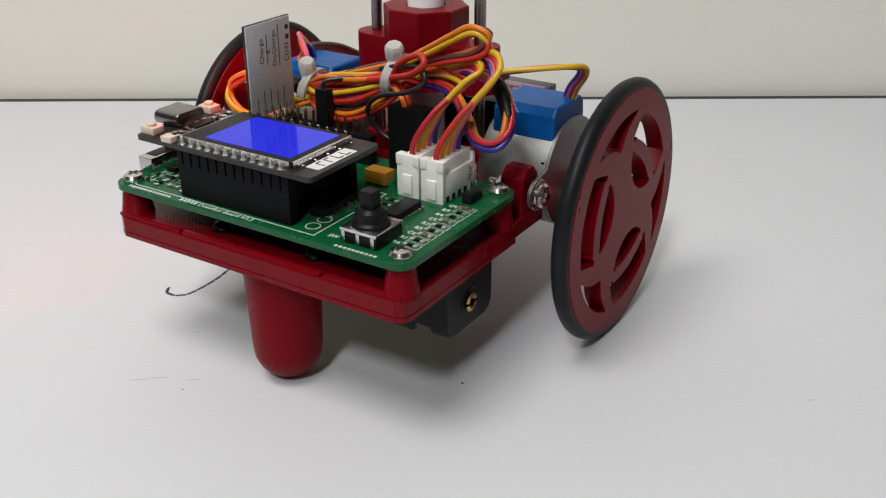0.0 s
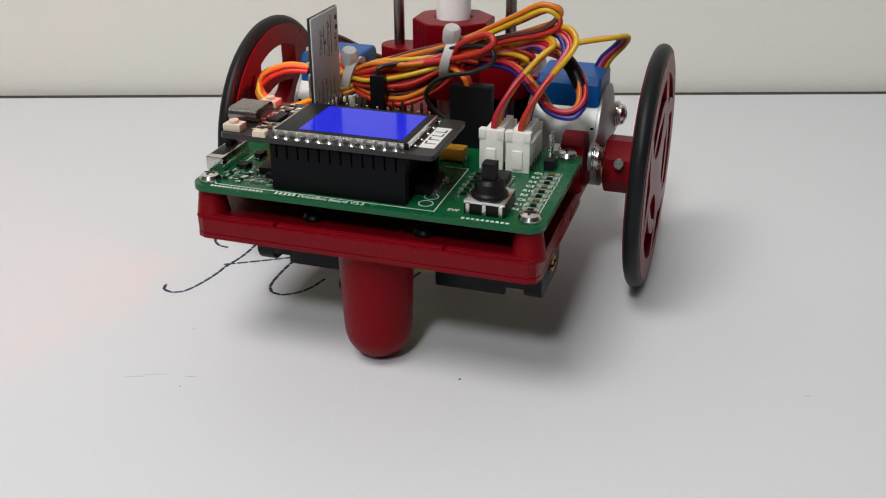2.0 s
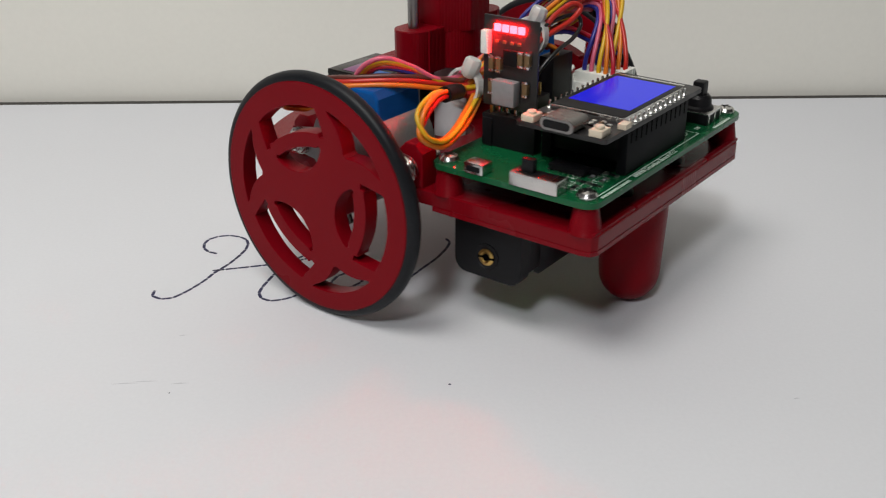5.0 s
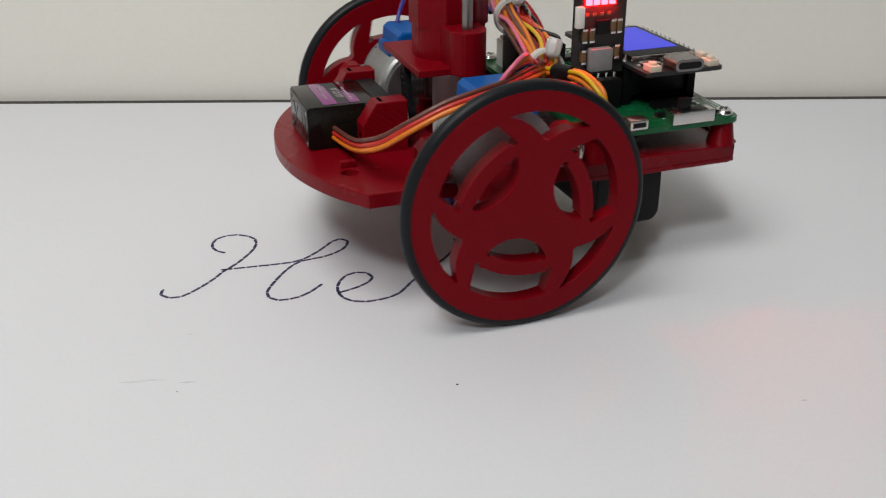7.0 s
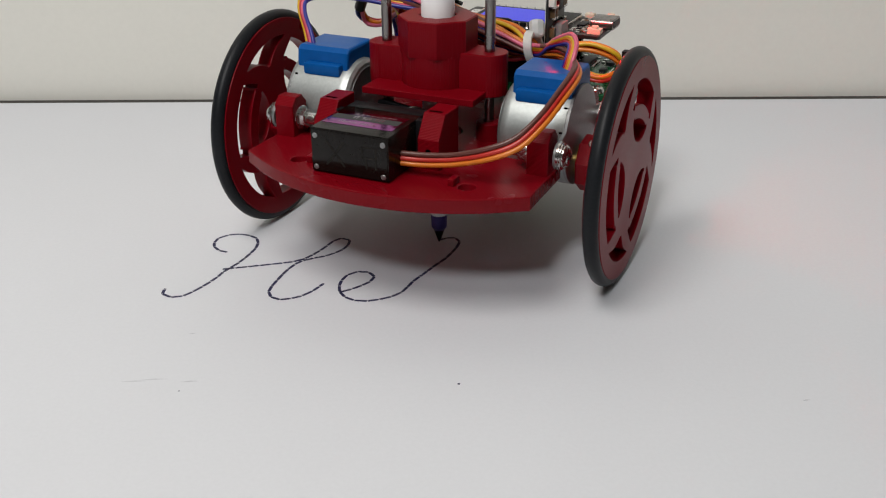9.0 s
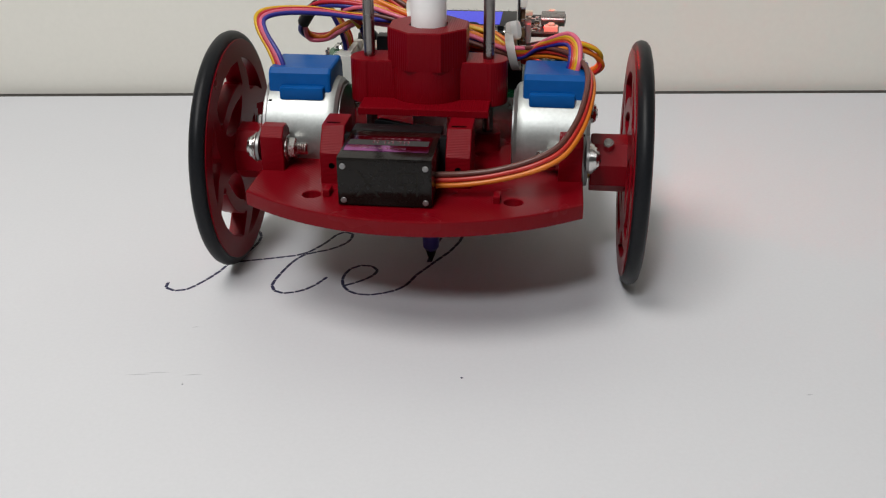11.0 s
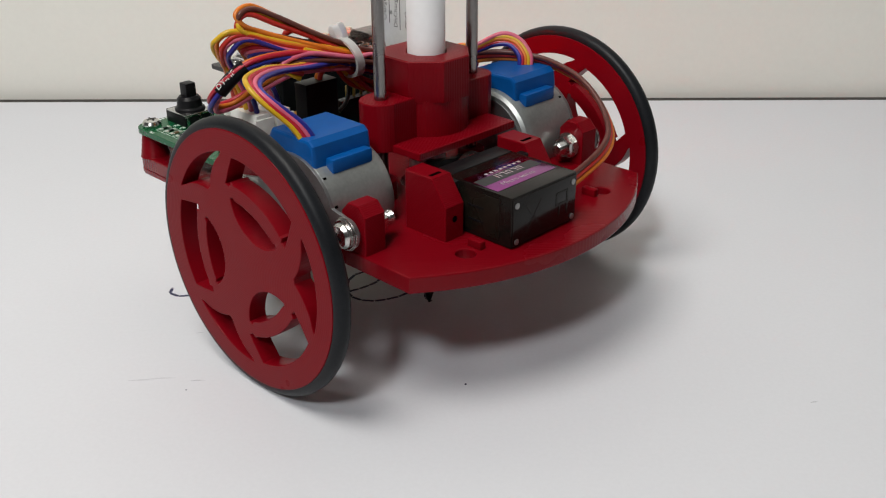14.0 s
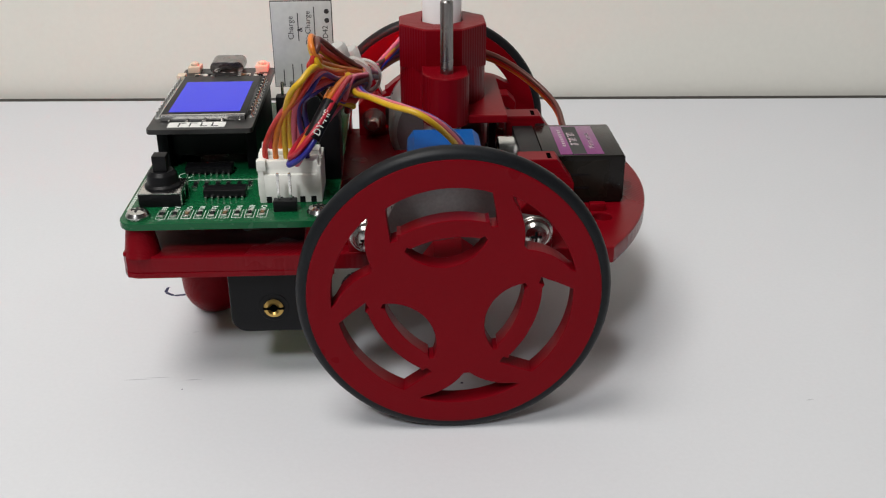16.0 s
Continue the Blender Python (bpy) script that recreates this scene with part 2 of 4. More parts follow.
def circle(x, y, r, n=28):
    return [(x + r * math.cos(2 * math.pi * k / n), y + r * math.sin(2 * math.pi * k / n)) for k in range(n)]


def arc(a, b, c, n=12):
    """Points on the circle through a, b, c, from a to c."""
    (ax, ay), (bx, by), (cx, cy) = a, b, c
    d = 2 * (ax * (by - cy) + bx * (cy - ay) + cx * (ay - by))
    ux = ((ax * ax + ay * ay) * (by - cy) + (bx * bx + by * by) * (cy - ay) + (cx * cx + cy * cy) * (ay - by)) / d
    uy = ((ax * ax + ay * ay) * (cx - bx) + (bx * bx + by * by) * (ax - cx) + (cx * cx + cy * cy) * (bx - ax)) / d
    r = math.hypot(ax - ux, ay - uy)
    t0, t1, t2 = (math.atan2(p[1] - uy, p[0] - ux) for p in (a, b, c))
    way = (t1 - t0) % (2 * math.pi) < (t2 - t0) % (2 * math.pi)
    span = (t2 - t0) % (2 * math.pi) if way else -((t0 - t2) % (2 * math.pi))
    return [(ux + r * math.cos(t0 + span * k / n), uy + r * math.sin(t0 + span * k / n)) for k in range(n + 1)]


def rounded(x0, x1, y0, y1, r, n=5):
    out = []
    for cx, cy, a in ((x1 - r, y1 - r, 0), (x0 + r, y1 - r, 90), (x0 + r, y0 + r, 180), (x1 - r, y0 + r, 270)):
        out += [(cx + r * math.cos(radians(a + 90 * k / n)), cy + r * math.sin(radians(a + 90 * k / n))) for k in range(n + 1)]
    return out


def part(name, bm, material, parent, label="", round_shade=True, crease=19):
    """Links a bmesh, given in millimetres, as one mesh object under a thing or a part."""
    bmesh.ops.scale(bm, vec=(MM, MM, MM), verts=bm.verts)
    me = bpy.data.meshes.new(name)
    bm.to_mesh(me)
    bm.free()
    me.materials.append(material)
    if round_shade:
        me.polygons.foreach_set("use_smooth", [True] * len(me.polygons))
        me.set_sharp_from_angle(angle=radians(crease))
    ob = new(name, me)
    ob.parent = parent
    if label:
        tagged(ob, label)
    return ob


def lettering(name, text, size, place, material, parent, label="", bold=0.0, align="LEFT"):
    """Flat raised print: place maps the text's plane, in millimetres."""
    cu = bpy.data.curves.new(name, "FONT")
    cu.body, cu.size, cu.extrude, cu.align_x, cu.offset = text, size, 0.02, align, bold
    cu.resolution_u = 2
    ob = bpy.data.objects.new(name, cu)
    me = bpy.data.meshes.new_from_object(ob)
    bpy.data.objects.remove(ob)
    bpy.data.curves.remove(cu)
    b = bmesh.new()
    b.from_mesh(me)
    bpy.data.meshes.remove(me)
    bmesh.ops.transform(b, matrix=place, verts=b.verts)
    return part(name, b, material, parent, label, False)


def structure(name, boxes, material, label, bevel=0.0):
    b = bmesh.new()
    for dims in boxes:
        box(b, *dims, bevel=bevel)
    ob = part(name, b, material, None, "", False)
    return tagged(ob, label, kind="structure")


# ---------------------------------------------------------------- the setting
structure("table", [(-900, 900, -500, 427, -30, 0)], WHITE_TOP, "smooth matt white table top with faint marks")
structure("wall_back", [(-2000, 2000, 433, 530, -750, 2400)], WHITE_WALL, "plain off-white wall behind the table")
# Dark strip fills the gap, its colour standing in for the gap's darkness.
structure("seam_fill", [(-900, 900, 427.2, 432.8, -30, -0.6)], SEAM, "dark strip filling the gap between table and wall")
# Assumed room shell, out of view, added to close in the light.
structure("wall_left", [(-2100, -2000, -2600, 530, -750, 2400)], ROOM, "unseen dark grey side wall")
structure("wall_right", [(2000, 2100, -2600, 530, -750, 2400)], ROOM, "unseen dark grey side wall")
structure("wall_front", [(-2100, 2100, -2700, -2600, -750, 2400)], ROOM, "unseen dark grey wall")
structure("ceiling", [(-2100, 2100, -2700, 530, 2400, 2500)], ROOM, "unseen dark grey ceiling")
structure("floor", [(-2100, 2100, -2700, 530, -850, -750)], FLOOR, "brown floor")

# ---------------------------------------------------------------- the robot
robot = new("drawing_robot")
tagged(robot, "red printed two-wheeled drawing robot with green circuit board and pen", "robot")
AXLE_Z, WHEEL_X, WHEEL_R = 33.2, 56.2, 33.2


def turned(points, degrees):
    c, s = math.cos(radians(degrees)), math.sin(radians(degrees))
    return [(c * x - s * y, s * x + c * y) for x, y in points]


def wheel_openings():
    """Three lobes, each an outer window, an inner lens and a bridge between them, and three gaps between the lobes."""
    window = (arc((-10.8, 22.4), (0, 24.9), (10.8, 22.4), 14) + [(11.0, 18.6), (11.0, 15.0), (9.6, 15.2), (9.5, 16.4)]
              + arc((8.7, 16.3), (0, 17.9), (-8.7, 16.3), 10) + [(-9.5, 16.4), (-9.6, 15.2), (-11.0, 15.0), (-11.0, 18.6)])
    lens = arc((-8.5, 12.4), (0, 7.6), (8.5, 12.4), 14) + [(8.0, 13.2), (7.2, 12.8)] + arc((6.3, 13.1), (0, 14.0), (-6.3, 13.1), 8) + [(-7.2, 12.8), (-8.0, 13.2)]
    gap = arc((-10.9, 23.3), (0, 25.8), (10.9, 23.3), 14) + arc((9.9, 22.9), (4.3, 21.4), (0.6, 18.6), 6) + arc((-0.6, 18.6), (-4.3, 21.4), (-9.9, 22.9), 6)
    holes = []
    for k in range(3):
        holes += [turned(window, 120 * k - 90), turned(lens, 120 * k - 90), turned(gap, 120 * k - 30)]
    return holes


def wheel(side, screw_turn):
    """Its first lobe points to the back of the robot at turn 0; local x is the axle."""
    to_side = Matrix(((0, 0, side, 0), (1, 0, 0, 0), (0, 1, 0, 0), (0, 0, 0, 1)))
    b = bmesh.new()
    slab(b, [circle(0, 0, 30.9, 72)] + wheel_openings(), -2.3, 2.35, 0.18, to_side)
    lathe(b, (-side * 2.3, 0, 0), "x", [(7.6, -side * 9.6), (7.9, -side * 9.2), (7.9, 0.0)] if side > 0 else [(7.9, 0), (7.9, 9.2), (7.6, 9.6)], 8, radians(22.5))
    bmesh.ops.recalc_face_normals(b, faces=b.faces)
    w = part("wheel", b, RED_WHEEL, robot, "red printed wheel with three curved cut-outs")
    t = bmesh.new()
    lathe_ring(t, 31.2, 2.0, side)
    part("tyre", t, RUBBER, w, "black rubber ring tyre", crease=60)
    s = bmesh.new()
    rod(s, (-side * 7.4, 0, 0), "z", 1.45, 5.0, 9.9, 14)
    rod(s, (-side * 7.4, 0, 0), "z", 0.8, 9.7, 10.0, 6, 0.05)
    bmesh.ops.rotate(s, cent=(0, 0, 0), matrix=Matrix.Rotation(radians(screw_turn - 90), 3, "X"), verts=s.verts)
    part("set_screw", s, CHROME, w, "bright steel set screw")
    return w


def lathe_ring(bm, major, minor, side, n=88, m=14):
    rings = []
    for k in range(n):
        a = 2 * math.pi * k / n
        rings.append([bm.verts.new((0.1 * side + minor * 1.05 * math.cos(2 * math.pi * j / m), (major + minor * math.sin(2 * math.pi * j / m)) * math.cos(a),
                                    (major + minor * math.sin(2 * math.pi * j / m)) * math.sin(a))) for j in range(m)])
    for k in range(n):
        for j in range(m):
            bm.faces.new((rings[k][j], rings[k][(j + 1) % m], rings[(k + 1) % n][(j + 1) % m], rings[(k + 1) % n][j]))
    bmesh.ops.recalc_face_normals(bm, faces=bm.faces)


def chassis():
    b = bmesh.new()
    half = [(42, -69.5), (42, -12.6), (23.2, -12.6), (23.2, 12.6), (42, 12.6), (42, 36.6), (39.0, 38.6)]
    front = [(-39.5, -72.6), (39.5, -72.6), (41.3, -71.6)]
    rear = arc((39.0, 38.6), (0, 51.2), (-39.0, 38.6), 30)[1:-1]
    left = [(-x, y) for x, y in half[::-1]]
    outline = front + half + rear + left + [(-41.3, -71.6)]
    holes = [circle(0, 0, 7.0), circle(25, 37.0, 2.3, 18), circle(-25, 37.0, 2.3, 18), circle(14, -55, 2.2, 14), circle(-14, -55, 2.2, 14)]
    slab(b, [outline] + holes, 32.3, 36.3, 0.35)
    plate = part("chassis_plate", b, RED_PLATE, robot, "red printed base plate with a rounded rear edge")
    sideways = Matrix(((0, 0, 1, 0), (1, 0, 0, 0), (0, 1, 0, 0), (0, 0, 0, 1)))
    skirt = [(-39.5, -72.65), (39.5, -72.65), (41.35, -71.65), (42.05, -69.5), (42.05, -26.0), (-42.05, -26.0), (-42.05, -69.5), (-41.35, -71.65)]
    part("front_skirt", slab(bmesh.new(), [skirt], 31.1, 32.4, 0.12), RED_PLATE, plate)
    # raised front lip, broken twice
    for x0, x1 in ((-41, -21), (-20.2, 20.2), (21, 41)):
        part("front_lip", box(bmesh.new(), x0, x1, -72.3, -70.9, 36.1, 37.1, 0.4), RED, plate)
    for x in (-38.7, 38.7):
        for y in (-68.4, -28.9):
            part("standoff", lathe(bmesh.new(), (x, y, 36.0), "z", [(4.1, 0), (3.9, 0.5), (3.0, 6.3), (2.9, 6.75)], 20), RED, plate)
    for sx in (-1, 1):
        for sy in (-1, 1):
            x0, x1 = sorted((sx * 35.6, sx * 41.6))
            y0, y1 = sorted((sy * 14.9, sy * 22.6))
            shape = [(y0, 36), (y1, 36), (y1, 45.4), (y1 - 2.2, 47.7), (y0 + 2.2, 47.7), (y0, 45.4)]
            part("motor_post", slab(bmesh.new(), [shape], x0, x1, 0.3, sideways), RED, plate)
        part("rod_socket", rod(bmesh.new(), (sx * 16.0, 0.4, 0), "z", 3.6, 35.9, 41.5, 20, 0.3), RED, plate)
        part("rib", box(bmesh.new(), sx * 21 - 0.9, sx * 21 + 0.9, 34.5, 38.5, 36, 38.2, 0.4), RED, plate)
    # servo mounts, with a sloping back edge
    for x0, x1 in ((18.2, 24.2), (-13.9, -7.6)):
        shape = [(17.0, 36), (30.0, 36), (30.0, 44.5), (25.8, 50.6), (17.0, 50.6)]
        m = slab(bmesh.new(), [shape], x0, x1, 0.3, sideways)
        mount = part("servo_mount", m, RED, plate)
        # Thin dark patches on the surface draw the shaded slot and hole.
        part("ear_slot", box(bmesh.new(), x0 + 1.6, x1 - 1.0, 23.6, 24.6, 50.5, 50.64, 0.02), SLOT_SHADE, mount)
        part("pilot_hole", rod(bmesh.new(), ((x0 + x1) / 2, 0, 41.2), "y", 0.8, 29.9, 30.03, 16, 0.02), SLOT_SHADE, mount)
    return plate


def caster():
    b = bmesh.new()
    prof = [(0.6, 0.02)] + [(8.3 * math.sin(radians(a)), 8.4 - 8.4 * math.cos(radians(a))) for a in range(12, 91, 8)]
    prof += [(8.45, 10.5), (9.0, 26.0), (9.05, 32.6)]
    lathe(b, (0, -61.6, 0), "z", prof, 26)
    part("caster_post", b, RED, robot, "red printed round-ended skid post")


def screw(parent, x, y, z, axis="z", sign=1, r=2.6, name="screw", material=STEEL):
    b = bmesh.new()
    prof = [(r, 0), (r, 0.7), (r * 0.82, 1.5), (r * 0.35, 1.95)]
    if sign < 0:
        prof = [(p, -h) for p, h in prof]
    lathe(b, (x, y, z), axis, prof, 20)
    s = part(name, b, material, parent)
    # Black bars stand in for the shade in the cross recess.
    c = bmesh.new()
    for k in range(2):
        if axis == "z":
            box(c, x - (1.25 if k else 0.28), x + (1.25 if k else 0.28), y - (0.28 if k else 1.25), y + (0.28 if k else 1.25), z + 1.6, z + 2.02, 0)
        else:
            a, d = (1.25, 0.28) if k else (0.28, 1.25)
            x0, x1 = sorted((x + sign * 1.6, x + sign * 2.02))
            box(c, x0, x1, y - a, y + a, z - d, z + d, 0)
    part("cross_slot", c, BLACK, s)
    return s


def motor(side):
    """A round stepper can with its axis across the robot."""
    zc = AXLE_Z + 8.0
    b = bmesh.new()
    prof = [(11.6, 23.4), (12.7, 23.6), (13.5, 24.4), (13.95, 25.6), (14.0, 26.6), (14.0, 42.4), (13.7, 42.9)]
    lathe(b, (0, 0, zc), "x", prof if side > 0 else [(r, -h) for r, h in prof], 56)
    can = part("motor", b, CAN, robot, "bare metal stepper motor can")
    f = rod(bmesh.new(), (0, 0, zc), "x", 11.7, side * 23.15, side * 23.6, 48, 0.1)
    part("end_face", f, CAN_END, can, "dark grey can end with faint print")
    f = bmesh.new()
    for row, n in enumerate((6, 4, 8)):
        for k in range(n):
            y = (k - n / 2) * 1.5
            x0, x1 = sorted((side * 23.1, side * 23.2))
            box(f, x0, x1, y, y + 0.9, zc + 3.4 - 3.4 * row, zc + 4.6 - 3.4 * row, 0)
    part("end_print", f, GREY, can)
    notch = box(bmesh.new(), side * 41.7 - 0.45, side * 41.7 + 0.45, -0.28, 0.28, 13.85, 14.1, 0.05)
    first = part("crimp_slot", notch, SLOT_SHADE, can)
    first.matrix_local = pose(0, 0, zc * MM, 38)
    for a in (-44, 66, -72):
        other = new("crimp_slot", first.data)
        other.parent = can
        other.matrix_local = pose(0, 0, zc * MM, a)
    f = bmesh.new()
    ear = []
    for a in range(0, 181, 15):
        ear.append((18.4 + 3.6 * math.sin(radians(a)), zc + 3.6 * math.cos(radians(a))))
    shape = ear + arc((13.5, zc - 4.5), (0, zc - 14), (-13.5, zc - 4.5), 14) + [(-y, 2 * zc - z) for y, z in ear] + arc((-13.5, zc + 4.5), (0, zc + 14), (13.5, zc + 4.5), 14)
    to_side = Matrix(((0, 0, side, 0), (1, 0, 0, 0), (0, 1, 0, 0), (0, 0, 0, 1)))
    slab(f, [shape, circle(18.4, zc, 2.0, 14), circle(-18.4, zc, 2.0, 14)], 42.5, 43.4, 0.1, to_side)
    bmesh.ops.recalc_face_normals(f, faces=f.faces)
    part("face_plate", f, DULL_STEEL, can)
    s = bmesh.new()
    rod(s, (0, 0, AXLE_Z), "x", 4.5, side * 43.0, side * 44.9, 24)
    rod(s, (0, 0, AXLE_Z), "x", 2.5, side * 44.5, side * 52, 16)
    part("shaft", s, BRASS, can)
    for y in (-18.4, 18.4):
        screw(can, side * 44.35, y, zc, "x", side, 3.0, "mounting_screw")
        for n, r in enumerate((3.9, 3.6)):
            w = rod(bmesh.new(), (0, y, zc), "x", r, side * (43.42 + 0.5 * n), side * (43.86 + 0.5 * n), 24, 0.15)
            part("washer", w, STEEL, can)
        t = lathe(bmesh.new(), (0, y, zc), "x", [(1.25, side * 29.9)] + [(1.5 + 0.22 * (k % 2), side * (30.1 + 0.3 * k)) for k in range(14)] + [(1.4, side * 36)], 14)
        part("bolt_end", t, STEEL, can)
        t = rod(bmesh.new(), (0, y, zc), "x", 2.85, side * 32.9, side * 35.1, 6, 0.35)
        part("nut", t, STEEL, can)
        t = rod(bmesh.new(), (0, y, zc), "x", 3.5, side * 35.05, side * 35.65, 24, 0.15)
        part("washer", t, STEEL, can)
    c = bmesh.new()
    x0, x1 = sorted((side * 25.6, side * 42.6))
    shape = [(-9.5, 51.5), (-9.0, 57.2), (-7.6, 59.2), (5.6, 59.2), (7.0, 58.0), (7.4, 54.6), (7.4, 51.5)]
    slab(c, [shape], x0, x1, 0.75, Matrix(((0, 0, 1, 0), (1, 0, 0, 0), (0, 1, 0, 0), (0, 0, 0, 1))))
    x0, x1 = sorted((side * 27.2, side * 39.2))
    box(c, x0, x1, 6.6, 9.8, 51.4, 54.9, 0.8)
    part("cap", c, BLUE, can, "blue plastic wire cap")


def servo():
    b = bmesh.new()
    box(b, -5.9, 17.0, 23.8, 43.2, 36.5, 48.7, 0.35)
    case = part("servo", b, SMOKE, robot, "smoky black plastic servo with a purple sticker")
    t = bmesh.new()
    box(t, -5.6, 16.7, 43.0, 43.5, 36.9, 48.2, 0.15)
    part("rear_cover", t, SMOKE, case)
    for x0, x1 in ((16.92, 17.08), (-5.98, -5.82)):
        w = bmesh.new()
        box(w, x0, x1, 28.0, 39.6, 37.6, 47.4, 0.05)
        side_window = part("side_window", w, MOULD, case, "smoky brown see-through side panel")
        w = bmesh.new()
        for z in (40.2, 43.6):
            box(w, x0 - 0.06, x1 + 0.06, 30.4, 35.0, z, z + 0.5, 0)
        part("inner_bar", w, BLACK, side_window)
    w = bmesh.new()
    for a in (-52, 52):
        turn = Matrix.Translation((9.6, 0, 42.4)) @ Matrix.Rotation(radians(a), 4, "Y") @ Matrix.Translation((-9.6, 0, -42.4))
        box(w, 5.2, 14.0, 43.45, 43.58, 42.1, 42.7, 0, turn)
    for x0, x1, z0, z1 in ((-2.6, 1.8, 45.0, 45.5), (-2.6, 1.8, 42.2, 42.7), (-2.6, -2.1, 39.4, 45.5), (1.3, 1.8, 42.2, 45.5), (0.2, 0.7, 39.4, 42.4)):
        box(w, x0, x1, 43.45, 43.58, z0, z1, 0)
    part("moulded_marks", w, MOULD, case)
    f = bmesh.new()
    box(f, -5.9, 17.0, 18.3, 23.6, 36.5, 48.7, 0.3)
    box(f, -10.6, 21.7, 24.6, 27.2, 36.6, 48.6, 0.3)
    rod(f, (6.2, 0, 42.6), "y", 2.6, 16.4, 18.6, 20)
    part("gear_housing", f, BLACK, case)
    f = bmesh.new()
    rod(f, (0, 0, 42.6), "y", 5.2, 14.0, 18.5, 28)
    part("gear_boss", f, CHROME, case, "bright metal gear boss")
    for x, z in ((15.5, 46.6), (-4.4, 46.6), (-4.4, 37.9), (15.5, 37.9)):
        s = bmesh.new()
        rod(s, (x, 0, z), "y", 0.75, 43.4, 43.7, 14, 0.1)
        part("case_screw", s, DULL_STEEL, case)
    g = bmesh.new()
    box(g, -4.4, 16.2, 27.8, 38.4, 48.66, 48.80, 0.03)
    part("sticker", g, PURPLE, case, "purple foil sticker with pale print")
    part("sticker_band", box(bmesh.new(), -3.9, 15.9, 30.8, 34.3, 48.78, 48.815, 0), DARK_PRINT, case, "dark band across the sticker")
    k = bmesh.new()
    for n in range(5):
        box(k, 1.0 + 1.9 * n, 2.3 + 1.9 * n, 31.3, 31.6, 48.78, 48.86, 0)
        box(k, 1.0 + 1.9 * n, 1.3 + 1.9 * n, 31.3, 33.2, 48.78, 48.86, 0)
        if n % 2 == 0:
            box(k, 2.0 + 1.9 * n, 2.3 + 1.9 * n, 31.3, 33.2, 48.78, 48.86, 0)
    for n in range(8):
        box(k, -1.4 + 1.6 * n, -0.5 + 1.6 * n, 29.2, 30.0, 48.78, 48.82, 0)
    part("sticker_print", k, PALE, case)
    lettering("sticker_line", "Micro servo", 2.3, Matrix.Translation((12.4, 36.9, 48.82)) @ Matrix.Rotation(math.pi, 4, "Z"), PALE, case)
    h = bmesh.new()
    rod(h, (0, 0, 42.6), "y", 2.4, 11.6, 14.6, 20)
    part("spline", h, BRASS, case)
    h = bmesh.new()
    arm = [(-3.4, 0), (3.4, 0), (2.0, 12.6), (1.2, 13.8), (-1.2, 13.8), (-2.0, 12.6)]
    turn = Matrix(((1, 0, 0, 0), (0, 0, 1, 0), (0, 1, 0, 0), (0, 0, 0, 1)))
    slab(h, [arm] + [circle(0, 4.6 + 1.9 * k, 0.5, 8) for k in range(5)], -1.0, 0.8, 0.15, turn)
    lathe(h, (0, 0, 0), "y", [(3.6, -1.4), (3.6, 1.4)], 20)
    bmesh.ops.recalc_face_normals(h, faces=h.faces)
    return part("servo_arm", h, BLACK, robot, "black plastic servo arm with small holes")


def pen_lift():
    """Carriage and pen at the drawing height; the whole slides on the two rods."""
    dz = -7.6
    b = bmesh.new()
    lathe(b, (0, 0, dz), "z", [(11.2, 67.8), (11.25, 68.0), (11.25, 77.7), (10.9, 78.0), (5.4, 78.0), (5.3, 70.0)], 8, radians(22.5))
    lathe(b, (0, 0, dz), "z", [(10.5, 57.6), (10.5, 68.2)], 20, radians(9))
    shape = ([(-16, -5.2), (16, -5.2)] + [(16 + 5.2 * math.sin(radians(a)), 0.4 - 5.2 * math.cos(radians(a))) for a in range(10, 180, 12)]
             + [(16, 5.4), (-16, 5.4)] + [(-16 - 5.2 * math.sin(radians(a)), 0.4 + 5.2 * math.cos(radians(a))) for a in range(10, 180, 12)])
    slab(b, [shape], 57.4 + dz, 69.3 + dz, 0.3)
    slab(b, [[(-17, 2), (17, 2), (17, 14.6), (-17, 14.6)]], 57.3 + dz, 59.2 + dz, 0.2)
    bmesh.ops.recalc_face_normals(b, faces=b.faces)
    holder = part("pen_carriage", b, RED_SIDE, robot, "red printed pen carriage with an eight-sided collar")
    p = bmesh.new()
    lathe(p, (0, 0, 0), "z", [(2.5, 9.0), (3.2, 14.0), (4.3, 20.0), (4.7, 27.0), (4.75, 118.0), (4.3, 121.0)], 36)
    barrel = part("pen", p, PEN_WHITE, holder, "white felt-tip pen standing upright")
    q = bmesh.new()
    lathe(q, (0, 0, 0), "z", [(1.7, 4.2), (2.35, 5.2), (2.6, 10.0)], 24)
    part("pen_grip", q, PEN_INK, barrel, "violet pen collar")
    q = bmesh.new()
    lathe(q, (0, 0, 0), "z", [(0.25, 0.05), (0.5, 0.7), (1.75, 4.4)], 20)
    part("pen_tip", q, BLACK, barrel)
    return holder


def rods():
    for x in (-16.0, 16.0):
        b = bmesh.new()
        rod(b, (x, 0.4, 0), "z", 1.5, 36.5, 86.0, 24, 0.35)
        part("guide_rod", b, ROD, robot, "bare steel guide rod")


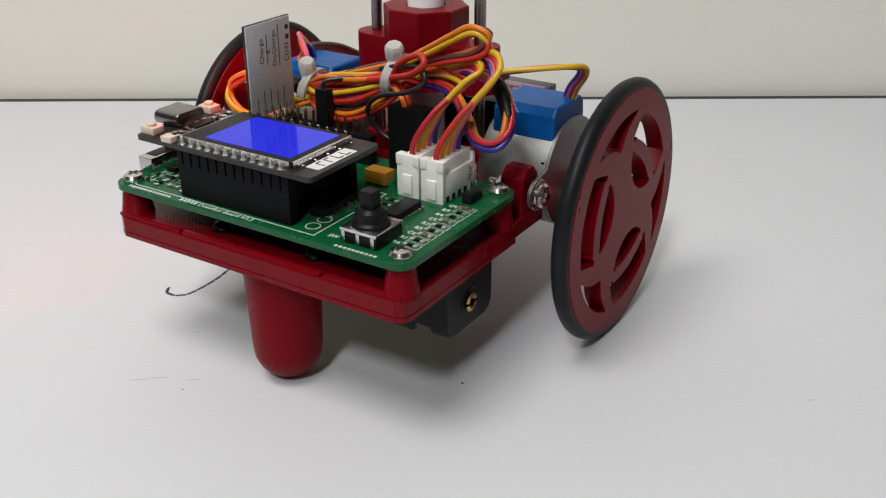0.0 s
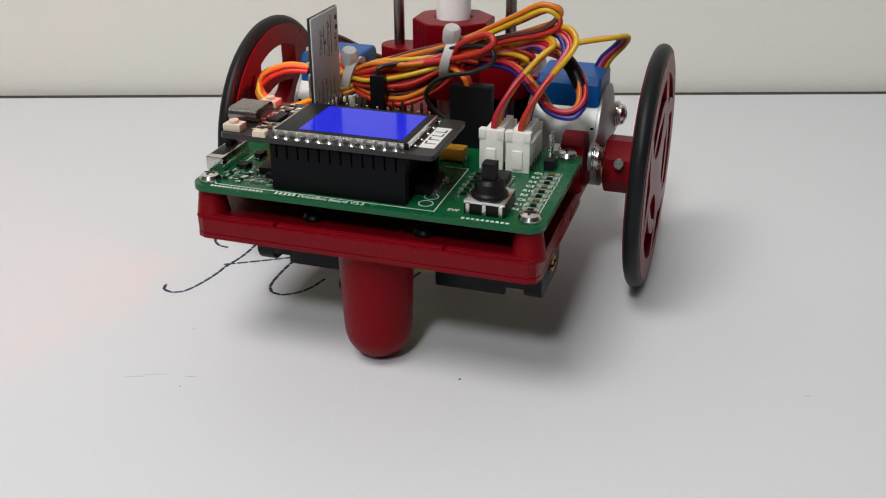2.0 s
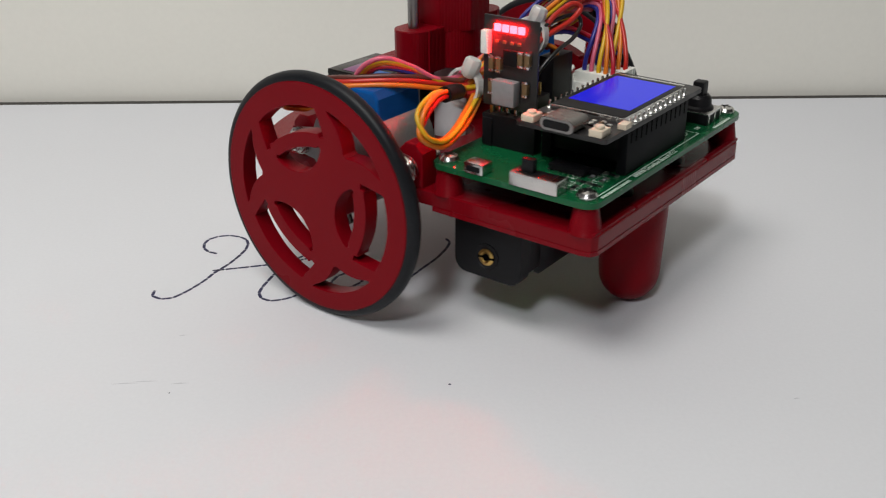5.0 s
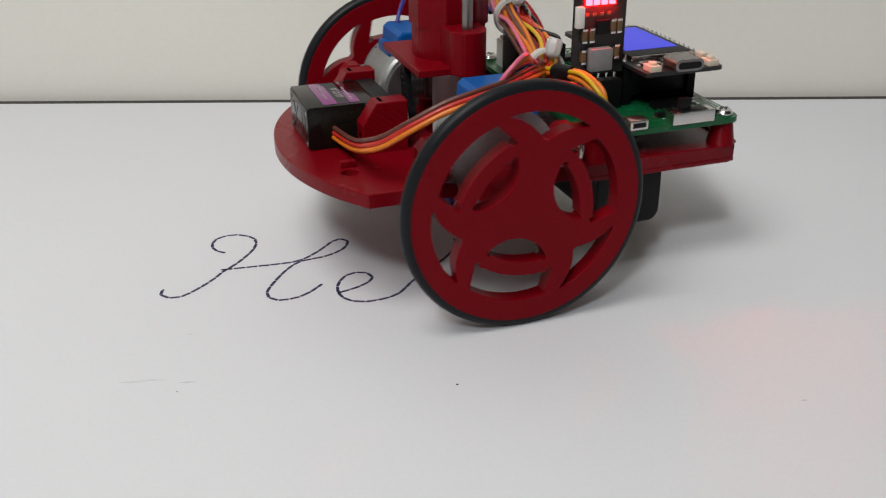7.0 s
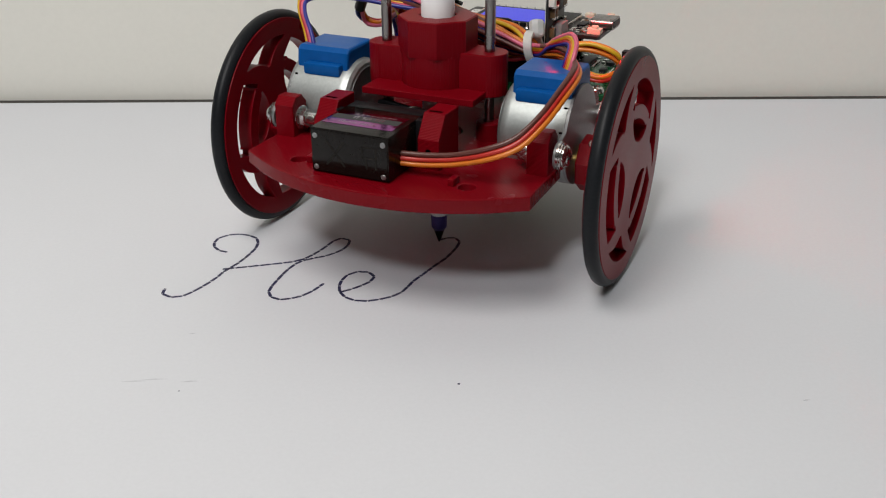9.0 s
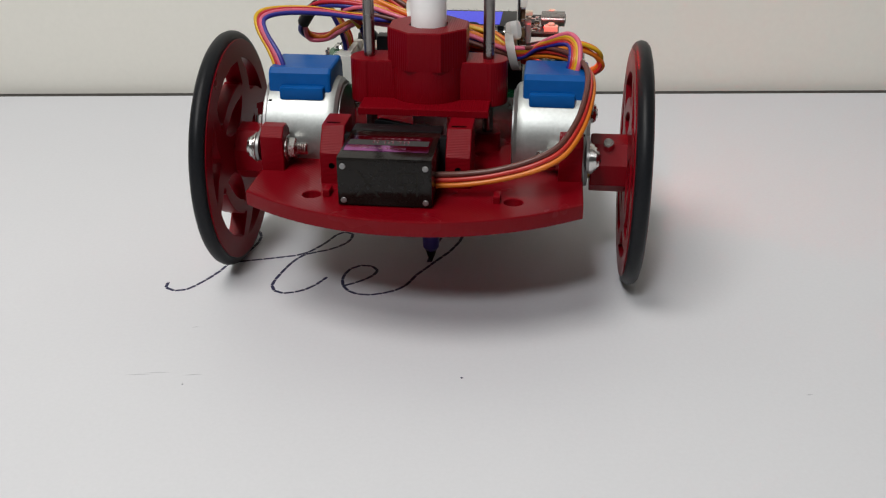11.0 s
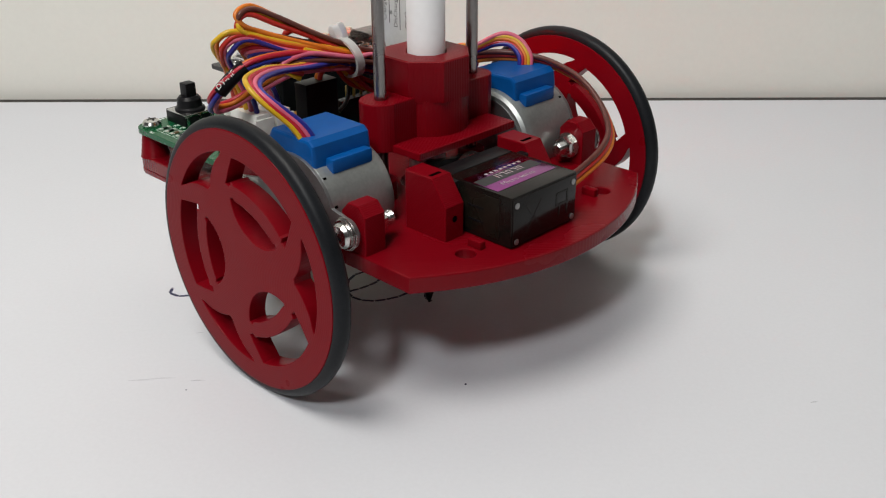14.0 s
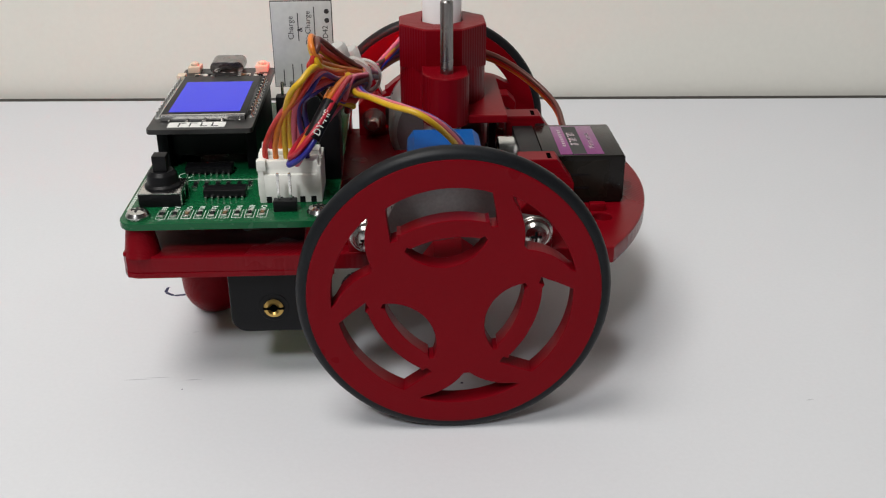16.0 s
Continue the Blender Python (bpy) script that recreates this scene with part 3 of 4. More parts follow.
def battery_box():
    b = bmesh.new()
    for sx in (-1, 1):
        x0, x1 = sorted((sx * 33.5, sx * 38.2))
        slab(b, [rounded(-50.6, -30.2, 14.6, 32.4, 3.6, 7)], x0, x1, 0.4, Matrix(((0, 0, 1, 0), (1, 0, 0, 0), (0, 1, 0, 0), (0, 0, 0, 1))))
    for sx in (-1, 1):
        x0, x1 = sorted((sx * 11, sx * 29))
        box(b, x0, x1, -50.4, -48.6, 15.2, 32.2, 0.4)
        x0, x1 = sorted((sx * 28, sx * 36))
        box(b, x0, x1, -50.4, -48.6, 17.3, 32.2, 0.4)
    box(b, -12, 12, -50.4, -48.6, 26.0, 32.2, 0.4)
    box(b, -36, 36, -32.2, -30.4, 17.5, 32.2, 0.4)
    box(b, -36, 36, -50, -31, 30.4, 32.2, 0.2)
    holder = part("battery_holder", b, BLACK, robot, "black plastic single-cell battery holder under the plate")
    c = bmesh.new()
    rod(c, (0, -40.4, 23.0), "x", 9.0, -32.5, 32.5, 36, 0.6)
    part("battery_cell", c, GREEN_CELL, holder, "light green wrapped cell")
    for sx in (-1, 1):
        r = bmesh.new()
        rod(r, (0, -40.6, 21.0), "x", 3.5, sx * 37.9, sx * 38.35, 24, 0.1)
        part("recess", r, BLACK, holder)
        r = bmesh.new()
        lathe_pts = [(2.1, sx * 38.3), (2.3, sx * 38.8), (1.5, sx * 39.1), (0.8, sx * 38.6)]
        lathe(r, (0, -40.6, 21.0), "x", lathe_pts, 20)
        rivet = part("rivet", r, BRASS, holder, "brass contact rivet")
        part("rivet_hole", rod(bmesh.new(), (0, -40.6, 21.0), "x", 0.85, sx * 38.5, sx * 39.0, 14, 0.05), SLOT_SHADE, rivet)
        part("rivet_slot", box(bmesh.new(), *sorted((sx * 38.6, sx * 39.12)), -43.0, -38.2, 20.75, 21.25, 0.02), SLOT_SHADE, rivet)


def repeat(ob, places):
    """The same mesh again at other offsets, in millimetres, under the same parent."""
    for x, y, z in places:
        other = new(ob.name.split(".")[0], ob.data)
        other.parent, other.location = ob.parent, (x * MM, y * MM, z * MM)
    return ob


def pin_row(parent, x, y, z0, z1, steps, material, r=0.32, name="pin"):
    ob = part(name, box(bmesh.new(), x - r, x + r, y - r, y + r, z0, z1, 0.08), material, parent)
    return repeat(ob, steps)


def holder_screws(parent):
    """Screws that hold the battery box: heads on the plate, white nuts below it."""
    for x in (-13.9, 13.5):
        screw(parent, x, -65.0, 36.4, "z", 1, 2.6, "plate_screw", BLACK)
        part("nut", rod(bmesh.new(), (x, -65.0, 0), "z", 2.6, 28.7, 32.35, 20, 0.4), WHITE, parent, "white nylon nut")


def main_board():
    top = 44.5
    b = bmesh.new()
    slab(b, [rounded(-42.4, 42.4, -72.3, -25.0, 3.8)], 42.9, top, 0.12)
    board = part("circuit_board", b, PCB, robot, "green circuit board with white print")
    for x in (-38.7, 38.7):
        for y in (-68.4, -28.9):
            screw(board, x, y, top)
    # sockets that carry the display board
    for y0 in (-69.2, -48.0):
        s = bmesh.new()
        box(s, -22.0, 10.6, y0, y0 + 2.6, top, 55.7, 0.15)
        sock = part("pin_socket", s, CHARCOAL, board)
        # Slots are dark raised strips, their shade put into the colour.
        s = box(bmesh.new(), -20.52, -20.08, y0 - 0.05, y0 + 0.3, 52.4, 55.6, 0)
        repeat(part("contact_slot", s, SLOT_SHADE, sock), [(2.62 * k, 0, 0) for k in range(1, 12)])
    # thumb joystick
    j = bmesh.new()
    box(j, 24.0, 33.4, -69.3, -60.0, top, 47.5, 0.3)
    base = part("joystick", j, BLACK, board, "black thumb joystick on a metal plate")
    m = bmesh.new()
    box(m, 24.1, 33.3, -69.2, -60.1, 47.5, 47.85, 0.12)
    for x in (25.0, 28.7, 32.4):
        for y in (-69.5, -60.0):
            box(m, x - 0.42, x + 0.42, y - 0.05, y + 0.25, 44.7, 47.4, 0.05)
    part("joystick_plate", m, STEEL, base)
    m = bmesh.new()
    for y in (-69.45, -60.05):
        box(m, 24.1, 33.3, y, y + 0.22, 47.2, 47.9, 0.08)
    part("plate_rim", m, CHROME, base)
    m = bmesh.new()
    lathe(m, (28.6, -64.5, 0), "z", [(4.2, 47.8), (4.1, 48.4), (3.5, 48.9), (3.3, 50.9), (2.6, 51.7)], 28)
    box(m, 27.0, 30.2, -66.1, -62.9, 51.2, 55.4, 0.35)
    part("joystick_knob", m, BLACK, base)
    # motor plugs
    for x0 in (19.9, 26.4):
        c = bmesh.new()
        box(c, x0, x0 + 5.7, -42.4, -28.6, top, 51.2, 0.25)
        box(c, x0 - 0.1, x0 + 5.8, -42.5, -41.2, top, 54.6, 0.2)
        box(c, x0 + 0.8, x0 + 4.9, -41.6, -29.2, 51.0, 54.2, 0.2)
        box(c, x0 + 1.6, x0 + 4.1, -42.9, -42.3, 45.4, 50.0, 0.15)
        box(c, x0, x0 + 5.7, -29.4, -28.5, top, 53.2, 0.2)
        box(c, x0 - 0.25, x0 + 1.5, -42.7, -40.6, 52.2, 54.7, 0.2)
        box(c, x0 + 4.2, x0 + 5.95, -42.7, -40.6, 52.2, 54.7, 0.2)
        plug = part("motor_plug", c, WHITE, board, "white five-way motor plug and socket")
        # Raised black bars stand in for shaded openings.
        n = bmesh.new()
        for k in range(5):
            box(n, x0 + 5.55, x0 + 5.78, -41.0 + 2.5 * k, -39.8 + 2.5 * k, top, 46.0, 0)
        part("slot", n, BLACK, plug)
    # loose pin headers
    h = bmesh.new()
    box(h, 34.9, 37.4, -39.0, -33.8, top, 47.0, 0.25)
    hd = part("pin_header", h, BLACK, board)
    pin_row(hd, 36.1, -37.7, 46.8, 53.2, [(0, 2.6, 0)], CHROME)
    # tall black plugs in the middle
    for dims in ((-12.6, -8.9, -31.2, -28.6, 51.5, 61.6), (8.2, 18.6, -29.6, -24.8, 44.6, 60.4)):
        h = bmesh.new()
        box(h, *dims, 0.3)
        part("wire_plug", h, BLACK, board, "tall black wire plug")
    h = bmesh.new()
    box(h, -24.0, 4.0, -31.4, -28.6, top, 52.0, 0.2)
    hd = part("servo_header", h, BLACK, board)
    pin_row(hd, -22, -30.0, 52, 55.5, [(2.54 * k, 0, 0) for k in range(1, 10)], GOLD)
    # yellow capacitor, chips
    h = bmesh.new()
    box(h, 9.2, 15.4, -41.0, -37.2, 45.0, 48.2, 0.35)
    cap = part("capacitor", h, YELLOW_CAP, board, "yellow tantalum capacitor")
    h = bmesh.new()
    box(h, 9.0, 9.9, -40.2, -38.0, top, 46.0, 0.1)
    box(h, 14.7, 15.6, -40.2, -38.0, top, 46.0, 0.1)
    part("solder_end", h, CHROME, cap)
    for cx, cy, lx, ly, n in ((26.9, -51.0, 4.0, 9.6, 7), (12.2, -57.0, 3.8, 11.2, 8), (-27.4, -57.0, 3.8, 9.8, 7)):
        h = bmesh.new()
        box(h, cx - lx / 2, cx + lx / 2, cy - ly / 2, cy + ly / 2, 44.8, 46.4, 0.2)
        chip = part("chip", h, BLACK, board)
        h = bmesh.new()
        for k in range(n):
            y = cy - ly / 2 + ly * (k + 0.5) / n
            for sx in (-1, 1):
                x0, x1 = sorted((cx + sx * lx / 2, cx + sx * (lx / 2 + 1.1)))
                box(h, x0, x1, y - 0.24, y + 0.24, top, 45.3, 0.06)
        part("chip_legs", h, CHROME, chip)
    # small parts along the right edge and by the chip, with tinned ends
    names = ("R6", "R11", "C6", "R5", "R10", "C5", "R4", "R9", "C4")
    for k, name in enumerate(names):
        y = -63.4 + 2.75 * k
        smd(board, 37.6, y, top, "x", BLACK if name[0] == "R" else TAN)
        lettering("print", name, 1.75, Matrix.Translation((33.2, y - 0.6, top + 0.01)), SILK, board, bold=0.03)
        ln = bmesh.new()
        for y0 in (y - 1.08, y + 0.98):
            box(ln, 35.4, 39.9, y0, y0 + 0.12, top, top + 0.03, 0)
        box(ln, 39.8, 39.95, y - 1.08, y + 1.1, top, top + 0.03, 0)
        part("outline_print", ln, SILK, board)
    for k in range(6):
        smd(board, 20.9, -59.0 + 2.55 * k, top, "x", BLACK)
    rng = random.Random(4)
    for k in range(8):
        smd(board, -35.5 + 4.1 * (k % 4) + rng.uniform(-0.5, 0.5), -66.5 + 3.3 * (k // 4), top, "xy"[k % 2], (BLACK, BLACK, GREY, BLACK)[k % 4])
    for x0, x1, y0, y1, h in ((-36.2, -33.4, -60.4, -57.6, 1.3), (-26.6, -23.6, -64.0, -61.2, 1.3), (-35.6, -33.6, -52.4, -49.2, 1.2)):
        c = part("chip", box(bmesh.new(), x0, x1, y0, y1, top + 0.15, top + h, 0.18), BLACK, board)
        for x in (x0 + 0.6, x1 - 0.6):
            for y in (y0 - 0.5, y1 + 0.5):
                part("chip_leg", box(bmesh.new(), x - 0.25, x + 0.25, y - 0.5, y + 0.5, top, top + 0.35, 0.06), SOLDER, c)
    # usb socket and slide switch on the left edge
    u = bmesh.new()
    box(u, -42.9, -38.4, -42.0, -36.4, top, 47.4, 0.5)
    usb = part("usb_socket", u, STEEL, board, "small metal power socket")
    u = bmesh.new()
    box(u, -43.0, -42.6, -41.2, -37.2, 45.2, 46.6, 0.1)
    part("socket_mouth", u, BLACK, usb)
    u = bmesh.new()
    box(u, -42.9, -38.4, -62.8, -49.6, top, 48.0, 0.3)
    sw = part("slide_switch", u, STEEL, board, "metal slide switch with a black lever")
    u = bmesh.new()
    box(u, -41.6, -39.8, -55.4, -52.2, 47.9, 51.4, 0.2)
    part("lever", u, BLACK, sw)
    u = bmesh.new()
    box(u, -42.4, -39.0, -60.8, -51.6, 47.9, 48.12, 0.05)
    part("lever_slot", u, BLACK, sw)
    # print on the board
    flat = lambda x, y: Matrix.Translation((x, y, top + 0.01))
    lettering("print", "DrawBot Board V3.3", 1.9, flat(-14.8, -71.7), SILK, board, bold=0.03)
    ln = bmesh.new()
    for dims in ((-30, 17.6, -70.2, -69.95), (17.35, 17.6, -70.2, -43.6), (11, 17.6, -43.8, -43.55), (-36.6, -36.35, -70.2, -50), (-36.6, -30, -70.2, -69.95)):
        box(ln, dims[0], dims[1], dims[2], dims[3], top, top + 0.03, 0)
    for x0, x1, y0, y1 in ((-35, -30, -66, -63.6), (-35, -32.4, -61.8, -57.6), (-30.6, -26.4, -60.6, -58.2), (-29, -25, -66.4, -64.2)):
        for dims in ((x0, x1, y0, y0 + 0.14), (x0, x1, y1 - 0.14, y1), (x0, x0 + 0.14, y0, y1), (x1 - 0.14, x1, y0, y1)):
            box(ln, *dims, top, top + 0.03, 0)
    part("print", ln, SILK, board)
    lettering("print", "SW", 1.75, flat(20.0, -68.6), SILK, board, bold=0.03)
    bars = bmesh.new()
    for k in range(10):
        box(bars, 24.2 + 1.1 * k, 24.9 + 1.1 * k, -71.8, -71.0, top, top + 0.03, 0)
    for k in range(14):
        box(bars, -37 + 0.98 * k, -36.35 + 0.98 * k, -71.7, -70.9, top, top + 0.03, 0)
    for k in range(5):
        box(bars, -20.6 + 1.1 * k, -19.9 + 1.1 * k, -71.6, -70.4, top, top + 0.03, 0)
    for y in (-66.4, -62.4):
        slab(bars, [circle(14.4, y, 1.75, 20), circle(14.4, y, 1.5, 20)], top, top + 0.03, 0)
    part("print", bars, SILK, board)
    return board


def smd(parent, x, y, z, way, material):
    a, d = (0.65, 0.42) if way == "x" else (0.42, 0.65)
    b = bmesh.new()
    box(b, x - a, x + a, y - d, y + d, z, z + 0.5, 0.1)
    chip = part("chip_component", b, material, parent)
    e = bmesh.new()
    for s in (-1, 1):
        if way == "x":
            box(e, x + s * 1.3 - 0.5, x + s * 1.3 + 0.5, y - 0.62, y + 0.62, z - 0.01, z + 0.42, 0.15)
        else:
            box(e, x - 0.62, x + 0.62, y + s * 1.3 - 0.5, y + s * 1.3 + 0.5, z - 0.01, z + 0.42, 0.15)
    part("solder_pad", e, SOLDER, chip)


def display_board():
    z = 56.0
    b = bmesh.new()
    slab(b, [rounded(-34.2, 17.4, -69.9, -45.2, 1.2)], z, z + 1.2, 0.1)
    board = part("display_board", b, BLACK_PCB, robot, "black microcontroller board with a lit blue screen")
    # Added block: closes the see-through gap so it stays dark.
    part("dark_filler", box(bmesh.new(), -21.0, 7.5, -66.3, -48.3, 47.2, z - 0.05, 0.3), BLACK, board, "black block filling the dark gap under the board")
    f = bmesh.new()
    box(f, -21.5, 11.0, -67.6, -47.4, z + 1.2, z + 2.7, 0.25)
    frame_ob = part("screen_frame", f, BLACK, board)
    m = bmesh.new()
    box(m, 10.6, 11.3, -67.4, -47.6, z + 1.3, z + 2.72, 0.1)
    box(m, -21.5, 10, -67.8, -67.3, z + 1.3, z + 2.6, 0.1)
    box(m, -21.9, -21.4, -67.6, -47.6, z + 1.3, z + 2.55, 0.1)
    for k in range(5):
        rod(m, (11.9, -65.5 + 4.2 * k, 0), "z", 0.4, z + 1.1, z + 1.7, 10, 0.1)
    part("metal_rim", m, CHROME, frame_ob)
    s = bmesh.new()
    box(s, -15.9, 8.9, -66.0, -49.0, z + 2.66, z + 2.76, 0)
    part("screen", s, SCREEN, frame_ob, "glowing plain blue screen")
    for y in (-68.75, -46.4):
        p = lathe(bmesh.new(), (-20.3, y, 0), "z", [(0.3, 52.8), (0.3, z + 1.1), (0.8, z + 1.15), (0.55, z + 1.5), (0.34, z + 2.0), (0.28, z + 2.9)], 12)
        repeat(part("solder_pin", p, SOLDER, board), [(2.62 * k, 0, 0) for k in range(1, 12)])
    u = bmesh.new()
    slab(u, [rounded(-62.2, -53.2, z + 1.2, z + 4.5, 1.5)], -36.0, -28.6, 0.15, Matrix(((0, 0, 1, 0), (1, 0, 0, 0), (0, 1, 0, 0), (0, 0, 0, 1))))
    usb = part("usb_socket", u, ROD, board, "metal usb socket")
    u = bmesh.new()
    slab(u, [rounded(-61.3, -54.1, z + 1.9, z + 3.8, 0.9)], -36.2, -35.7, 0.05, Matrix(((0, 0, 1, 0), (1, 0, 0, 0), (0, 1, 0, 0), (0, 0, 0, 1))))
    part("socket_mouth", u, BLACK, usb)
    for y in (-66.8, -48.4):
        u = bmesh.new()
        box(u, -33.9, -29.6, y - 1.7, y + 1.7, z + 1.2, z + 2.9, 0.2)
        k = part("button", u, CREAM, board, "cream push button")
        u = bmesh.new()
        rod(u, (-31.8, y, 0), "z", 1.15, z + 2.8, z + 3.7, 16)
        part("button_cap", u, CREAM, k)
    u = bmesh.new()
    box(u, -25.6, -22.4, -70.2, -68.0, z + 1.2, z + 2.6, 0.2)
    part("reset_button", u, CREAM, board)
    u = bmesh.new()
    box(u, 12.4, 16.0, -65.2, -51.8, z + 1.2, z + 1.3, 0)
    lab = part("sticker", u, STICKER, board, "white sticker with dark marks")
    u = bmesh.new()
    for k in range(4):
        y = -62.8 + 2.6 * k
        box(u, 12.9, 15.5, y, y + 0.35, z + 1.29, z + 1.34, 0)
        box(u, 12.9 if k < 2 else 15.1, 13.3 if k < 2 else 15.5, y, y + 1.7, z + 1.29, z + 1.34, 0)
    part("sticker_marks", u, DARK_PRINT, lab)
    rng = random.Random(7)
    for k in range(16):
        smd(board, -27.5 + rng.uniform(0, 4.5), -65.5 + 1.2 * k * 0.95, z + 1.2, "xy"[k % 2], (BLACK, CHROME, TAN)[k % 3])
    u = bmesh.new()
    box(u, -26.5, -24.0, -60.5, -54.5, z + 1.2, z + 2.1, 0.1)
    part("chip", u, BLACK, board)


def charger_board():
    """Stands on edge on its pins: grey printed face to the right wheel, parts and lights to the left one."""
    b = bmesh.new()
    box(b, -22.9, -22.3, -44.0, -27.9, 55.2, 78.2, 0.1)
    board = part("charger_board", b, BLACK_PCB, robot, "small upright charger board with lit red lights")
    b = bmesh.new()
    box(b, -22.3, -22.0, -43.8, -28.1, 55.4, 78.0, 0.05)
    part("printed_face", b, SILVER_BOARD, board, "pale grey printed face")
    up = lambda y, z: Matrix.Translation((-21.99, y, z)) @ Matrix(((0, 0, 1, 0), (0, -1, 0, 0), (1, 0, 0, 0), (0, 0, 0, 1)))
    lettering("print", "Charge", 2.15, up(-38.2, 68.0), DARK_PRINT, board)
    lettering("print", "&", 2.1, up(-35.8, 70.0), DARK_PRINT, board)
    lettering("print", "DisCharge", 2.1, up(-33.7, 66.6), DARK_PRINT, board)
    lettering("print", "CD42", 2.0, up(-29.2, 66.8), DARK_PRINT, board)
    ln = bmesh.new()
    for y, z0, z1 in ((-36.9, 67.6, 75.0), (-32.6, 66.2, 76.6), (-41.4, 55.6, 60.0), (-39.0, 55.6, 61.5), (-36.6, 55.6, 61.5), (-34.2, 55.6, 60.5), (-31.8, 55.6, 61)):
        box(ln, -21.995, -21.95, y - 0.12, y + 0.12, z0, z1, 0)
    for z in (73.0, 75.4):
        rod(ln, (0, -29.3, z), "x", 0.65, -22.0, -21.93, 12, 0.01)
    part("print", ln, DARK_PRINT, board)
    repeat(part("pin", box(bmesh.new(), -21.9, -20.9, -42.55, -41.85, 52.0, 57.0, 0.1), CHROME, board), [(0, 2.5 * k, 0) for k in range(1, 6)])
    h = bmesh.new()
    box(h, -23.4, -19.8, -44.0, -28.0, 44.5, 53.0, 0.2)
    part("pin_socket", h, BLACK, board)
    # the side with the parts
    for k in range(4):
        l = bmesh.new()
        y = -32.2 - 2.35 * k
        box(l, -23.6, -22.85, y - 0.85, y + 0.85, 74.6, 76.4, 0.1)
        part("led", l, LED, board, "lit red indicator light")
    l = bmesh.new()
    for k in range(4):
        y = -32.0 - 2.2 * k
        box(l, -23.3, -22.85, y - 0.45, y + 0.45, 71.6, 72.4, 0.1)
    part("resistors", l, TAN, board)
    i = bmesh.new()
    box(i, -26.0, -22.9, -39.2, -32.4, 56.6, 63.0, 0.6)
    part("inductor", i, GREY, board, "grey square inductor")
    for y, z, m in ((-31.0, 66.5, TAN), (-31.0, 60.6, TAN), (-41.6, 68.6, TAN), (-39.6, 68.6, TAN), (-41.2, 61.4, TAN), (-33.2, 66.5, TAN)):
        c = bmesh.new()
        box(c, -24.3, -22.9, y - 0.7, y + 0.7, z - 1.6, z + 1.6, 0.1)
        cc = part("capacitor", c, m, board)
        c = bmesh.new()
        for s in (-1, 1):
            box(c, -24.36, -22.9, y - 0.74, y + 0.74, z + s * 1.7 - 0.35, z + s * 1.7 + 0.35, 0.05)
        part("solder_end", c, CHROME, cc)
    c = bmesh.new()
    box(c, -24.2, -22.9, -38.6, -34.6, 66.6, 70.4, 0.1)
    part("chip", c, BLACK, board)
    c = bmesh.new()
    box(c, -24.8, -22.9, -30.4, -28.2, 68.8, 74.6, 0.2)
    part("battery_plug", c, WHITE, board, "small white plug")


def wires(name, colours, path, spread=1.3, r=0.66, wobble=0.5, seed=0, rows=2, label="", fan=None, across=None, order=None):
    """A bundle: wires side by side along one path, each a part."""
    rng = random.Random(seed)
    for k, colour in enumerate(colours):
        col, row = k // rows, k % rows
        off = (col - (math.ceil(len(colours) / rows) - 1) / 2) * spread
        lift = (row - (rows - 1) / 2) * spread
        pts = [Vector(p) for p in path]
        out = []
        for j, p in enumerate(pts):
            way = (pts[min(j + 1, len(pts) - 1)] - pts[max(j - 1, 0)]).normalized()
            flat = Vector((-way.y, way.x, 0))
            flat = flat.normalized() if flat.length > 0.25 else Vector((0.7, 0.7, 0))
            up = way.cross(flat).normalized()
            w = wobble if 0 < j < len(pts) - 1 else 0.1
            if across:
                flat, off, lift = Vector(across), k - (len(colours) - 1) / 2, 0.0
            place = p + flat * (off + rng.uniform(-w, w)) + up * (lift + rng.uniform(-w, w))
            if fan and j < 3:
                place = place.lerp(p + Vector(fan) * ((order[k] if order else k) - (len(colours) - 1) / 2), (1.0, 0.95, 0.5)[j])
            out.append(place)
        b = bmesh.new()
        tube(b, out, r, 10, 7)
        part("wire", b, WIRE[colour], robot, (label or "thin " + colour + " insulated wire"), crease=80)


def strap(centre, ry, rz, head, lean=0.25, width=2.4, name="cable_tie"):
    """A flat band round the bundle, with its square head on top."""
    b, n, rings = bmesh.new(), 28, []
    for k in range(n):
        a = 2 * math.pi * k / n
        ring = []
        for grow, side in ((0, -1), (0.8, -1), (0.8, 1), (0, 1)):
            z = (rz + grow) * math.sin(a)
            ring.append(b.verts.new((centre[0] + lean * z + side * width / 2, centre[1] + (ry + grow) * math.cos(a), centre[2] + z)))
        rings.append(ring)
    for k in range(n):
        for j in range(4):
            b.faces.new((rings[k][j], rings[k][(j + 1) % 4], rings[(k + 1) % n][(j + 1) % 4], rings[(k + 1) % n][j]))
    bmesh.ops.recalc_face_normals(b, faces=b.faces)
    x, y, z = head
    turn = Matrix.Translation(head) @ Euler((radians(20), radians(10), radians(8))).to_matrix().to_4x4() @ Matrix.Translation((-x, -y, -z))
    knob = bmesh.new()
    lathe(knob, head, "z", [(1.2, -2.9), (1.8, -2.5), (2.2, -1.6), (2.35, 0.5), (2.25, 1.7), (1.8, 2.3), (0.9, 2.45)], 8, radians(22.5))
    bmesh.ops.transform(knob, matrix=turn, verts=knob.verts)
    merge(b, knob)
    part(name, b, TIE, robot, "translucent white nylon cable tie", crease=35)


